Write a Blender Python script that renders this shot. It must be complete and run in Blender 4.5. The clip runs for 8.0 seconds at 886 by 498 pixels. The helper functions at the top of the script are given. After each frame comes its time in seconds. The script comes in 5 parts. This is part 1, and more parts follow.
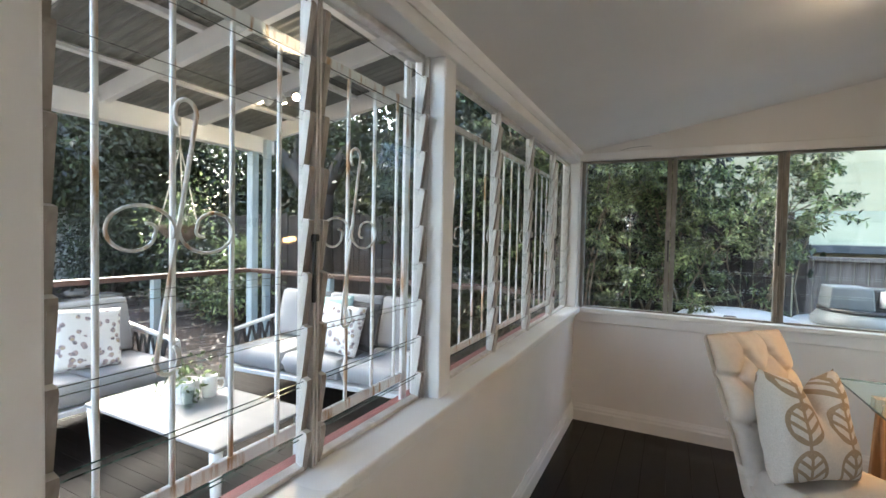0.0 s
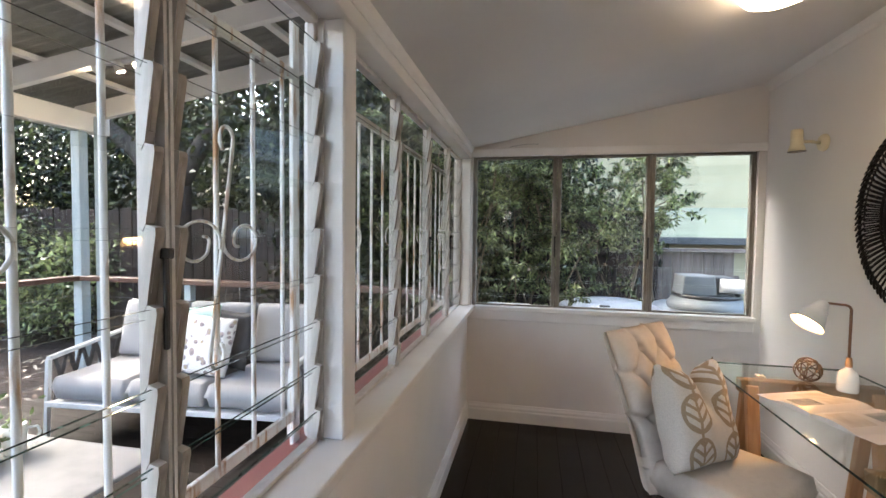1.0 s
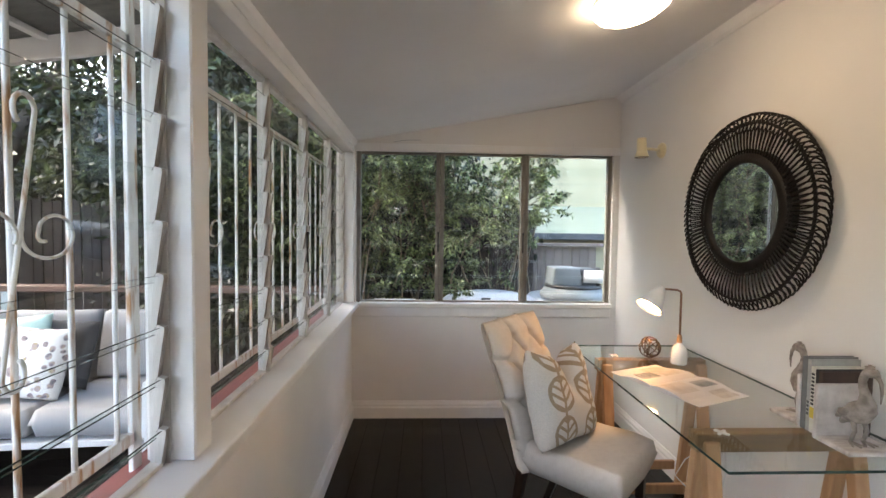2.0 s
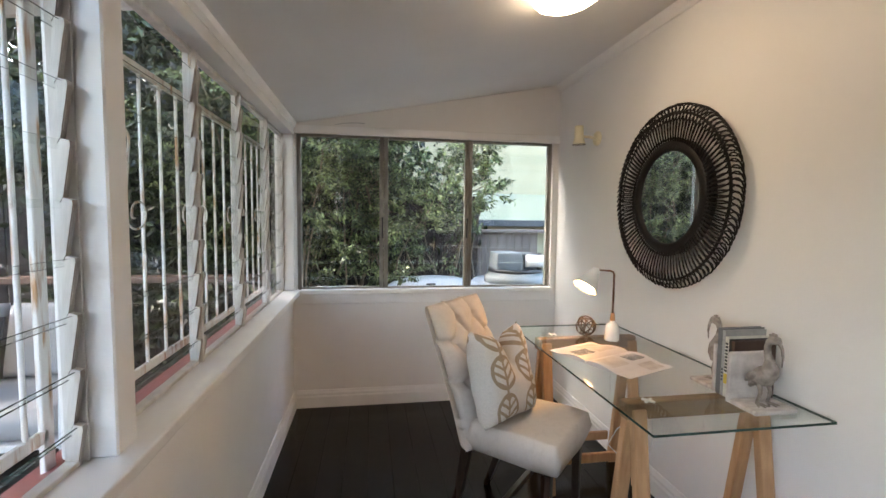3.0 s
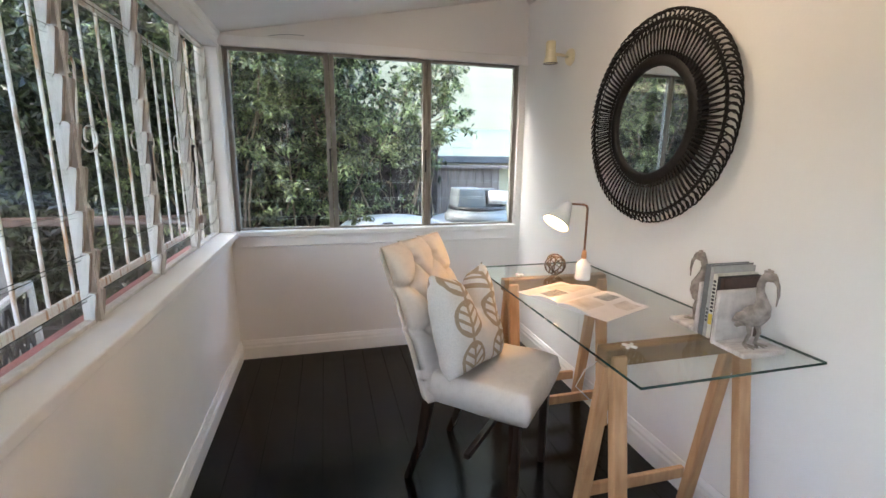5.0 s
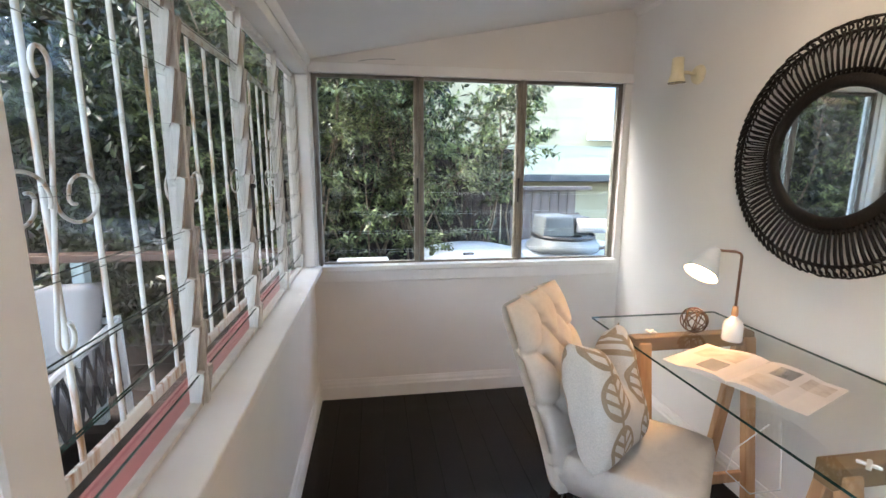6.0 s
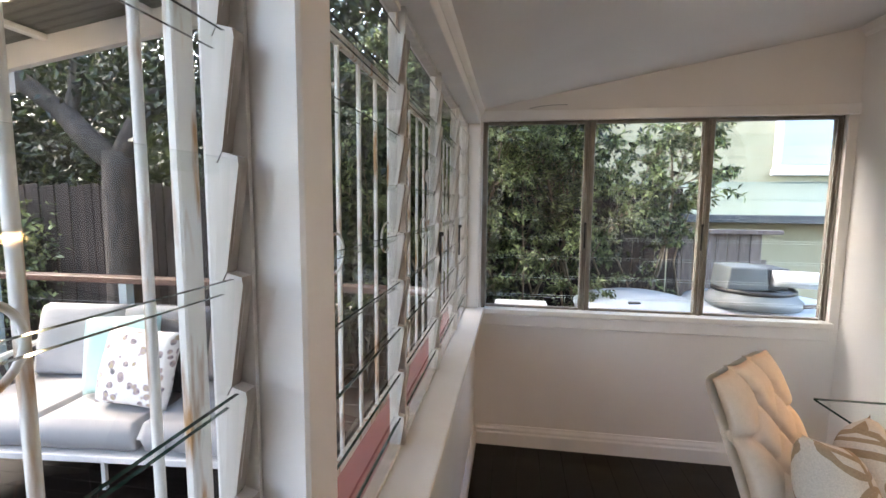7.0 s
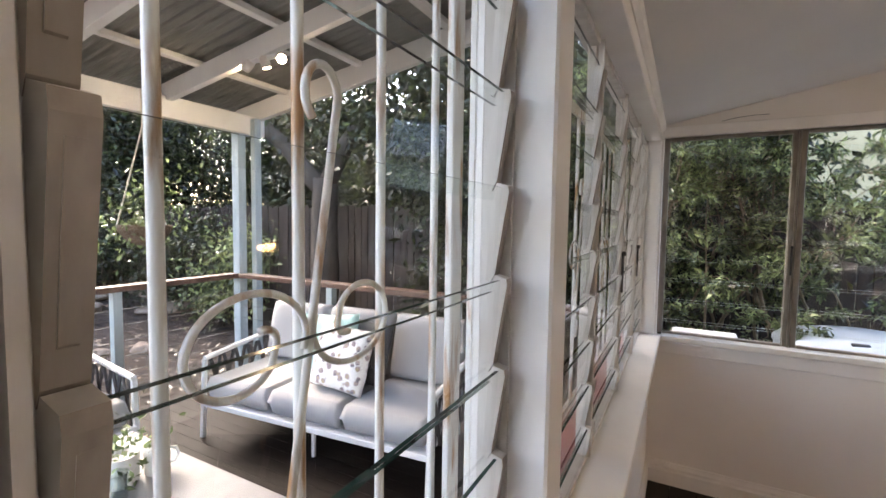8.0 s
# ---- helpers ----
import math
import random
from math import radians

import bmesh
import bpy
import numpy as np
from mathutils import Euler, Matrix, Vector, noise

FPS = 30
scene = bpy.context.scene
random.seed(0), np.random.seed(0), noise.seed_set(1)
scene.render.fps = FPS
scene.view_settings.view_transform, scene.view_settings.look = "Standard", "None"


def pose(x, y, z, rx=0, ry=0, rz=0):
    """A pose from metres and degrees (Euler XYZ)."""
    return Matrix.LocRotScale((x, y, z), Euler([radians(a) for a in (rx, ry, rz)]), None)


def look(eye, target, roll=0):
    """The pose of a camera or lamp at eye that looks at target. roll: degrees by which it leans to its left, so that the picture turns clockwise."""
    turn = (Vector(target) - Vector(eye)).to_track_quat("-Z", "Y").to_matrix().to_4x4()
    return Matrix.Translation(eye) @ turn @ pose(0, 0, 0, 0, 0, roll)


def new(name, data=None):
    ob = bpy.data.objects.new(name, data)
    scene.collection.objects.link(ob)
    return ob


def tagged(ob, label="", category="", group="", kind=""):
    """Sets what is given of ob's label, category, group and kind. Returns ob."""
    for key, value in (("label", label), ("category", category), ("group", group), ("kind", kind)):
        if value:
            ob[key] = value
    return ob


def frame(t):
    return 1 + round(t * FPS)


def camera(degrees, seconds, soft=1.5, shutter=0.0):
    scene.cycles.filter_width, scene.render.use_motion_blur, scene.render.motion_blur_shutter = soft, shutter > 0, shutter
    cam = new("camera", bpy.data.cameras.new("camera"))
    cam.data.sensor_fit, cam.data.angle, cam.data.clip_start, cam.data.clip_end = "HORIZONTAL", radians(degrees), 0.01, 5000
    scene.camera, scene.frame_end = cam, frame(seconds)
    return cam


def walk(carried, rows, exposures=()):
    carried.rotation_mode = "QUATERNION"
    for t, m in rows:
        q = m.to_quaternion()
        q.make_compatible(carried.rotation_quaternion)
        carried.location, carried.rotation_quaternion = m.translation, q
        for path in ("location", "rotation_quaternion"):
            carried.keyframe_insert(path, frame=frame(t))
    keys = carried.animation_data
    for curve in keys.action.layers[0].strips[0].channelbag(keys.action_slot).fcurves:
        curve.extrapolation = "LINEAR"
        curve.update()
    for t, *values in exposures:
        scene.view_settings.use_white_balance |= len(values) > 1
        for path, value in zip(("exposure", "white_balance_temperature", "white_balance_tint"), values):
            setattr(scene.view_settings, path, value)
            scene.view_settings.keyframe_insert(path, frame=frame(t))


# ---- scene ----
cam = camera(89.7, 8.0)
PATH = [
    (0, (0.01, -0.005, 1.344), (-0.901, 1.775, 1.281), 1.2),
    (0.5, (-0.135, 0.125, 1.337), (-0.8, 2.01, 1.276), 0.9),
    (1, (-0.149, 0.169, 1.369), (-0.549, 2.127, 1.288), 0.7),
    (1.5, (-0.123, 0.197, 1.364), (-0.252, 2.192, 1.28), 0.7),
    (2, (-0.106, 0.205, 1.362), (-0.022, 2.201, 1.272), 0.8),
    (3.5, (-0.071, 0.207, 1.299), (0.331, 2.156, 1.101), 0.6),
    (4, (-0.027, 0.201, 1.226), (0.441, 2.126, 0.947), 0.5),
    (5.3, (-0.061, 0.569, 1.323), (0.437, 2.462, 0.911), 0.7),
    (5.5, (-0.108, 0.645, 1.341), (0.352, 2.549, 0.938), 0.5),
    (6, (-0.257, 0.765, 1.391), (0.041, 2.711, 1.038), 0.3),
    (6.5, (-0.353, 0.82, 1.43), (-0.317, 2.801, 1.153), 0.3),
    (7, (-0.409, 0.792, 1.44), (-0.716, 2.757, 1.236), 0.5),
    (7.5, (-0.453, 0.721, 1.447), (-1.113, 2.603, 1.292), 0.8),
    (8, (-0.473, 0.665, 1.438), (-1.423, 2.42, 1.313), 0.8),
]
EXPOSURE = 3.72
walk(cam, [(t, look(eye, target, roll)) for t, eye, target, roll in PATH], [(t, EXPOSURE + d, k, w) for t, d, k, w in ((0, 0.06, 6500, 7), (1, -0.01, 6750, 13), (2, 0.12, 6800, 12), (4, 0.24, 6600, 11), (5.5, 0.50, 6400, 11), (6.5, 0.28, 6600, 12), (7, 0.06, 6900, 15), (8, 0.0, 7150, 18))])

# ---- light ----
world = bpy.data.worlds.new("sky")
scene.world = world
world.use_nodes = True
wn = world.node_tree
sky = wn.nodes.new("ShaderNodeTexSky")
sky.sky_type, sky.sun_disc = "NISHITA", False
SUN_EL, SUN_ROT = radians(37), radians(280)
sky.sun_elevation, sky.sun_rotation = SUN_EL, SUN_ROT
sky.air_density, sky.dust_density = 1.0, 3.0
bgn = wn.nodes["Background"]
bgn.inputs[1].default_value = 0.15
wn.links.new(sky.outputs[0], bgn.inputs[0])
sun = new("sun", bpy.data.lights.new("sun", "SUN"))
sun.data.energy, sun.data.angle, sun.data.color = 1.0, radians(40), (1.0, 0.97, 0.93)
sun.matrix_world = look((0, 0, 20), (20 * -math.sin(SUN_ROT) / math.tan(SUN_EL), 20 * -math.cos(SUN_ROT) / math.tan(SUN_EL), 0))


# ---- materials ----
def material(name):
    m = bpy.data.materials.new(name)
    m.use_nodes = True
    nt = m.node_tree
    return m, nt, nt.nodes["Principled BSDF"]


def node(nt, kind, **inputs):
    n = nt.nodes.new(kind)
    for k, v in inputs.items():
        n.inputs[k.replace("_", " ")].default_value = v
    return n


def coords(nt, scale=(1, 1, 1), space="Object"):
    tc = nt.nodes.new("ShaderNodeTexCoord")
    mp = nt.nodes.new("ShaderNodeMapping")
    mp.inputs["Scale"].default_value = scale
    nt.links.new(tc.outputs[space], mp.inputs[0])
    return mp.outputs[0]


def ramp(nt, src, stops):
    r = nt.nodes.new("ShaderNodeValToRGB")
    e = r.color_ramp.elements
    e[0].position, e[0].color = stops[0][0], (*stops[0][1], 1)
    e[1].position, e[1].color = stops[-1][0], (*stops[-1][1], 1)
    for p, c in stops[1:-1]:
        x = e.new(p)
        x.color = (*c, 1)
    nt.links.new(src, r.inputs[0])
    return r.outputs[0]


def mixc(nt, fac, a, b, mode="MIX"):
    m = nt.nodes.new("ShaderNodeMix")
    m.data_type, m.blend_type = "RGBA", mode
    for sock, v in ((m.inputs[0], fac), (m.inputs[6], a), (m.inputs[7], b)):
        if isinstance(v, (int, float)):
            sock.default_value = v
        elif isinstance(v, tuple):
            sock.default_value = (*v, 1)
        else:
            nt.links.new(v, sock)
    return m.outputs[2]


def grained(name, a, b, scale=20, rough=0.5, bump=0.1, stretch=(1, 1, 1), metal=0.0, dirt=None, spread=(0.35, 0.65), each=0.0, detail=6, fine=None, coat=0.0, rspread=0.1, spec=0.5):
    """Two-scale noise colour, roughness variation and bump."""
    m, nt, bsdf = material(name)
    v = coords(nt, stretch)
    n1 = node(nt, "ShaderNodeTexNoise", Scale=scale, Detail=detail)
    n2 = node(nt, "ShaderNodeTexNoise", Scale=scale * 0.13, Detail=3)
    nt.links.new(v, n1.inputs[0])
    nt.links.new(v, n2.inputs[0])
    c = ramp(nt, n1.outputs[0], ((spread[0], a), (spread[1], b)))
    if dirt:
        f = ramp(nt, n2.outputs[0], ((0.5, (0, 0, 0)), (0.72, (1, 1, 1))))
        c = mixc(nt, f, c, dirt)
    if each:
        oi = nt.nodes.new("ShaderNodeObjectInfo")
        hsv = nt.nodes.new("ShaderNodeHueSaturation")
        mr = node(nt, "ShaderNodeMapRange", To_Min=1 - each, To_Max=1 + each)
        nt.links.new(oi.outputs["Random"], mr.inputs[0])
        nt.links.new(mr.outputs[0], hsv.inputs["Value"])
        nt.links.new(c, hsv.inputs["Color"])
        c = hsv.outputs[0]
    nt.links.new(c, bsdf.inputs["Base Color"])
    rr = node(nt, "ShaderNodeMapRange", To_Min=max(0.02, rough - rspread), To_Max=min(1, rough + rspread))
    nt.links.new(n2.outputs[0], rr.inputs[0])
    nt.links.new(rr.outputs[0], bsdf.inputs["Roughness"])
    bsdf.inputs["Metallic"].default_value = metal
    bsdf.inputs["Coat Weight"].default_value = coat
    bsdf.inputs["Specular IOR Level"].default_value = spec
    if bump:
        bp = node(nt, "ShaderNodeBump", Strength=bump, Distance=0.01)
        if fine:
            n3 = node(nt, "ShaderNodeTexNoise", Scale=fine, Detail=2)
            nt.links.new(v, n3.inputs[0])
            nt.links.new(n3.outputs[0], bp.inputs["Height"])
        else:
            nt.links.new(n1.outputs[0], bp.inputs["Height"])
        nt.links.new(bp.outputs[0], bsdf.inputs["Normal"])
    return m


M_WALL = grained("painted_wall", (0.80, 0.78, 0.76), (0.84, 0.82, 0.80), 3, 0.45, 0.05, fine=90, dirt=(0.765, 0.74, 0.71))
M_BACK = grained("taupe_wall_paint", (0.27, 0.24, 0.215), (0.31, 0.28, 0.25), 3, 0.6, 0.05, fine=90)
M_TRIM = grained("gloss_trim", (0.82, 0.81, 0.80), (0.86, 0.85, 0.84), 9, 0.3, 0.06, fine=40, dirt=(0.77, 0.745, 0.71))
M_CEIL = grained("ceiling_paint", (0.70, 0.68, 0.66), (0.74, 0.72, 0.70), 2, 0.6, 0.05, fine=60)
M_FLOOR = grained("dark_floorboard", (0.0028, 0.0020, 0.0017), (0.007, 0.0047, 0.0038), 14, 0.18, 0.05, (8, 0.6, 1), each=0.2, rspread=0.08, spec=0.24)
M_DECK = grained("deck_board", (0.005, 0.0032, 0.0026), (0.012, 0.0075, 0.006), 12, 0.6, 0.12, (0.6, 9, 1), each=0.2, dirt=(0.014, 0.0105, 0.009), spec=0.12)
M_OAK = grained("trestle_pine", (0.42, 0.22, 0.10), (0.55, 0.32, 0.16), 9, 0.45, 0.1, (4, 4, 0.5))
# same pine, with the dimming by the green desk glass put into its colour
M_OAKDARK = grained("darkened_trestle_beam", (0.21, 0.12, 0.055), (0.30, 0.18, 0.085), 9, 0.5, 0.1, (0.5, 4, 4))
M_DARKWOOD = grained("espresso_leg", (0.020, 0.011, 0.008), (0.04, 0.022, 0.015), 12, 0.3, 0.05, (4, 4, 0.5))
M_LINEN = grained("linen", (0.595, 0.535, 0.475), (0.625, 0.565, 0.50), 260, 0.9, 0.05, detail=2, dirt=(0.57, 0.51, 0.45))
M_GREYCUSH = grained("outdoor_cushion", (0.29, 0.29, 0.302), (0.345, 0.345, 0.357), 200, 0.9, 0.2, detail=2)
M_DARKCUSH = grained("charcoal_fabric", (0.035, 0.036, 0.04), (0.06, 0.06, 0.065), 180, 0.9, 0.2, detail=2)
M_AQUA = grained("aqua_fabric", (0.42, 0.62, 0.60), (0.50, 0.70, 0.67), 180, 0.9, 0.2, detail=2)
M_STRAP = grained("woven_strap", (0.02, 0.021, 0.025), (0.05, 0.05, 0.055), 90, 0.8, 0.2)
M_WHITEMETAL = grained("white_powdercoat", (0.60, 0.61, 0.62), (0.66, 0.67, 0.68), 20, 0.35, 0.03)
M_TABLE = grained("satin_grey_white_coat", (0.21, 0.21, 0.222), (0.25, 0.25, 0.262), 14, 0.5, 0.03, spec=0.3)
# darker brown for the clips' room side, its shade put into the colour
M_CLIP_SHADE = grained("shaded_louvre_clip", (0.30, 0.265, 0.235), (0.44, 0.40, 0.36), 45, 0.45, 0.1, (1, 1, 0.4), metal=0.1, dirt=(0.17, 0.145, 0.12))
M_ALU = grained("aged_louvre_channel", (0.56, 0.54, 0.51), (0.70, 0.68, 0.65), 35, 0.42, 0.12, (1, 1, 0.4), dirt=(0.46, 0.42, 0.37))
M_BRONZE = grained("bronze_window_frame", (0.20, 0.18, 0.155), (0.30, 0.27, 0.235), 30, 0.45, 0.1, (1, 1, 0.3), metal=0.2, dirt=(0.15, 0.13, 0.11))
M_BLACK = grained("black_plastic", (0.012, 0.012, 0.013), (0.025, 0.025, 0.027), 20, 0.4, 0.02)
M_RATTAN = grained("black_rattan", (0.005, 0.004, 0.004), (0.012, 0.009, 0.008), 120, 0.6, 0.2, spec=0.3)
M_RED = grained("red_sill_paint", (0.19, 0.042, 0.042), (0.27, 0.066, 0.064), 18, 0.5, 0.15, dirt=(0.20, 0.08, 0.072))
M_POST = grained("pale_blue_post", (0.31, 0.385, 0.42), (0.38, 0.45, 0.48), 9, 0.5, 0.1, (3, 3, 0.5))
M_RAIL = grained("merbau_rail", (0.065, 0.030, 0.020), (0.12, 0.060, 0.042), 10, 0.45, 0.1, (2, 2, 2))
M_WIRE = grained("dull_steel_wire", (0.13, 0.13, 0.13), (0.22, 0.22, 0.215), 60, 0.45, 0.02, metal=0.5)
M_BEAM = grained("white_roof_timber", (0.70, 0.70, 0.69), (0.78, 0.78, 0.77), 8, 0.5, 0.1)
M_ROOF = grained("corrugated_zinc", (0.135, 0.143, 0.135), (0.205, 0.213, 0.20), 3, 0.5, 0.05, metal=0.2, dirt=(0.14, 0.145, 0.135))
M_MULCH = grained("leaf_mulch", (0.010, 0.006, 0.0045), (0.048, 0.030, 0.021), 26, 0.95, 1.0, dirt=(0.040, 0.025, 0.018), spread=(0.3, 0.75))
M_ROCK = grained("sandstone", (0.15, 0.112, 0.085), (0.25, 0.195, 0.15), 8, 0.9, 0.5)
M_FENCE = grained("dark_paling", (0.017, 0.011, 0.008), (0.044, 0.029, 0.022), 12, 0.85, 0.3, (5, 5, 0.4), each=0.3)
M_FENCELT = grained("weathered_paling", (0.11, 0.085, 0.072), (0.20, 0.16, 0.14), 12, 0.85, 0.3, (5, 5, 0.4), each=0.2)
M_BARK = grained("bark", (0.030, 0.024, 0.019), (0.085, 0.066, 0.052), 10, 0.9, 0.6, (2, 2, 0.6))
M_TWIG = grained("pale_twig", (0.13, 0.10, 0.065), (0.25, 0.19, 0.13), 20, 0.85, 0.3)
M_TANK = grained("pale_poly_tank", (0.36, 0.42, 0.48), (0.42, 0.48, 0.54), 5, 0.4, 0.04)
M_PUMP = grained("grey_poly", (0.13, 0.15, 0.16), (0.18, 0.20, 0.21), 9, 0.5, 0.05)
M_PUMPD = grained("dark_grey_poly", (0.035, 0.04, 0.045), (0.06, 0.065, 0.07), 9, 0.5, 0.05)
M_CREAM = grained("cream_render", (0.33, 0.305, 0.20), (0.38, 0.35, 0.235), 3, 0.85, 0.1)
M_GREENROOF = grained("green_metal_roof", (0.14, 0.17, 0.135), (0.17, 0.205, 0.165), 4, 0.5, 0.05)
# opaque pane, the reflected sky painted in as its blue
M_NWIN = grained("sky_blue_pane", (0.28, 0.38, 0.48), (0.33, 0.43, 0.52), 2, 0.1, 0.0)
M_PALEFENCE = grained("pale_panel", (0.60, 0.60, 0.58), (0.70, 0.70, 0.68), 5, 0.6, 0.1)
M_CREAMFIT = grained("cream_fitting", (0.72, 0.64, 0.44), (0.78, 0.70, 0.50), 20, 0.35, 0.03)
M_COPPER = grained("copper_tube", (0.20, 0.11, 0.08), (0.28, 0.16, 0.11), 30, 0.35, 0.03, metal=0.9)
M_CERAMIC = grained("white_ceramic", (0.78, 0.78, 0.76), (0.84, 0.84, 0.82), 15, 0.2, 0.02)
M_WASHWOOD = grained("whitewashed_wood", (0.42, 0.37, 0.345), (0.62, 0.57, 0.535), 18, 0.6, 0.1, (1, 4, 1))
M_BIRD = grained("carved_driftwood", (0.19, 0.16, 0.14), (0.36, 0.31, 0.275), 40, 0.8, 0.4)
M_BRASS = grained("dull_brass_wire", (0.10, 0.06, 0.035), (0.20, 0.13, 0.08), 40, 0.35, 0.05, metal=0.8)
M_PAPER = grained("magazine_page", (0.56, 0.535, 0.53), (0.64, 0.61, 0.60), 6, 0.3, 0.02)
M_PHOTO = grained("printed_photo", (0.40, 0.35, 0.32), (0.56, 0.52, 0.49), 22, 0.35, 0.0)
M_COCO = grained("coco_basket", (0.07, 0.045, 0.03), (0.16, 0.11, 0.075), 60, 0.95, 0.8)
M_ROPE = grained("cotton_rope", (0.50, 0.46, 0.40), (0.62, 0.58, 0.51), 120, 0.9, 0.3)
M_POTS = grained("glazed_pot", (0.55, 0.55, 0.53), (0.66, 0.66, 0.64), 14, 0.5, 0.1)


def foliage(name, dark, light):
    m, nt, bsdf = material(name)
    geo = nt.nodes.new("ShaderNodeNewGeometry")
    c = ramp(nt, geo.outputs["Random Per Island"], ((0.0, dark), (0.75, light), (1.0, tuple(min(1, v * 1.6) for v in light))))
    # noise paints lit leaf clumps and shaded gaps into the leaf colour
    clump_noise = node(nt, "ShaderNodeTexNoise", Scale=4.5, Detail=2)
    nt.links.new(coords(nt), clump_noise.inputs[0])
    clump_shade = ramp(nt, clump_noise.outputs[0], ((0.38, (0.20, 0.22, 0.19)), (0.60, (1.0, 1.0, 1.0))))
    c = mixc(nt, 1.0, c, clump_shade, "MULTIPLY")
    nt.links.new(c, bsdf.inputs["Base Color"])
    bsdf.inputs["Roughness"].default_value = 0.36
    bsdf.inputs["Specular IOR Level"].default_value = 0.55
    tr = nt.nodes.new("ShaderNodeBsdfTranslucent")
    nt.links.new(c, tr.inputs[0])
    mx = nt.nodes.new("ShaderNodeMixShader")
    mx.inputs[0].default_value = 0.3
    out = nt.nodes["Material Output"]
    nt.links.new(bsdf.outputs[0], mx.inputs[1])
    nt.links.new(tr.outputs[0], mx.inputs[2])
    nt.links.new(mx.outputs[0], out.inputs[0])
    return m


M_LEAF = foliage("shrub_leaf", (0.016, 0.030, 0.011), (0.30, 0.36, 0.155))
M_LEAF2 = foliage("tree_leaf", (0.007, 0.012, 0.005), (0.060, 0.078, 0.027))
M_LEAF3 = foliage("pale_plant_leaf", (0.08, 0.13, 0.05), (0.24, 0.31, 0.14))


def pane(name, tint):
    m, nt, bsdf = material(name)
    nt.nodes.remove(bsdf)
    t = nt.nodes.new("ShaderNodeBsdfTransparent")
    t.inputs[0].default_value = (*tint, 1)
    g = nt.nodes.new("ShaderNodeBsdfGlossy")
    g.inputs["Roughness"].default_value = 0.01
    f = node(nt, "ShaderNodeLayerWeight", Blend=0.5)
    p = nt.nodes.new("ShaderNodeMath")
    p.operation = "POWER"
    p.inputs[1].default_value = 5.0
    q = node(nt, "ShaderNodeMapRange", To_Min=0.055, To_Max=0.9)
    nt.links.new(f.outputs["Facing"], p.inputs[0])
    nt.links.new(p.outputs[0], q.inputs[0])
    mx = nt.nodes.new("ShaderNodeMixShader")
    nt.links.new(q.outputs[0], mx.inputs[0])
    nt.links.new(t.outputs[0], mx.inputs[1])
    nt.links.new(g.outputs[0], mx.inputs[2])
    nt.links.new(mx.outputs[0], nt.nodes["Material Output"].inputs[0])
    return m


M_CLEAR, _nt, _b = material("clear_back_face")
_nt.nodes.remove(_b)
_t = _nt.nodes.new("ShaderNodeBsdfTransparent")
_nt.links.new(_t.outputs[0], _nt.nodes["Material Output"].inputs[0])
M_GLASS = pane("louvre_glass", (0.95, 0.975, 0.96))
M_DESKGLASS = pane("desk_glass", (0.935, 0.975, 0.96))
M_EDGE2 = grained("pale_glass_edge", (0.58, 0.62, 0.58), (0.74, 0.78, 0.74), 30, 0.2, 0.0)
M_EDGE = grained("green_glass_edge", (0.012, 0.032, 0.026), (0.03, 0.075, 0.062), 30, 0.12, 0.0)
M_MIRROR, _nt, _b = material("mirror_silver")
_b.inputs["Metallic"].default_value, _b.inputs["Roughness"].default_value = 1.0, 0.02
_b.inputs["Base Color"].default_value = (0.86, 0.90, 0.88, 1)


def glow(name, color, strength):
    m, nt, bsdf = material(name)
    bsdf.inputs["Base Color"].default_value = (0.9, 0.88, 0.82, 1)
    bsdf.inputs["Emission Color"].default_value = (*color, 1)
    bsdf.inputs["Emission Strength"].default_value = strength
    return m


M_OYSTER = glow("opal_lamp_glass", (1.0, 0.77, 0.52), 1.65)
M_BULB = glow("warm_bulb", (1.0, 0.52, 0.20), 7.5)
M_SPOTBULB = glow("deck_spot_bulb", (1.0, 0.76, 0.48), 60)


def rusty(name):
    """White enamel with rust breaking through in streaks."""
    m, nt, bsdf = material(name)
    v = coords(nt, (55, 55, 8))
    n = node(nt, "ShaderNodeTexNoise", Scale=1.0, Detail=5)
    nt.links.new(v, n.inputs[0])
    f = ramp(nt, n.outputs[0], ((0.515, (0, 0, 0)), (0.66, (1, 1, 1))))
    c = mixc(nt, f, (0.79, 0.79, 0.77), (0.44, 0.25, 0.12))
    nt.links.new(c, bsdf.inputs["Base Color"])
    bsdf.inputs["Roughness"].default_value = 0.42
    bp = node(nt, "ShaderNodeBump", Strength=0.15, Distance=0.004)
    nt.links.new(n.outputs[0], bp.inputs["Height"])
    nt.links.new(bp.outputs[0], bsdf.inputs["Normal"])
    return m


M_GRILLE = rusty("rust_flecked_enamel")


def math_node(nt, op, a, b=None):
    n = nt.nodes.new("ShaderNodeMath")
    n.operation = op
    for sock, v in ((n.inputs[0], a), (n.inputs[1], b)):
        if v is None:
            continue
        if isinstance(v, (int, float)):
            sock.default_value = v
        else:
            nt.links.new(v, sock)
    return n.outputs[0]


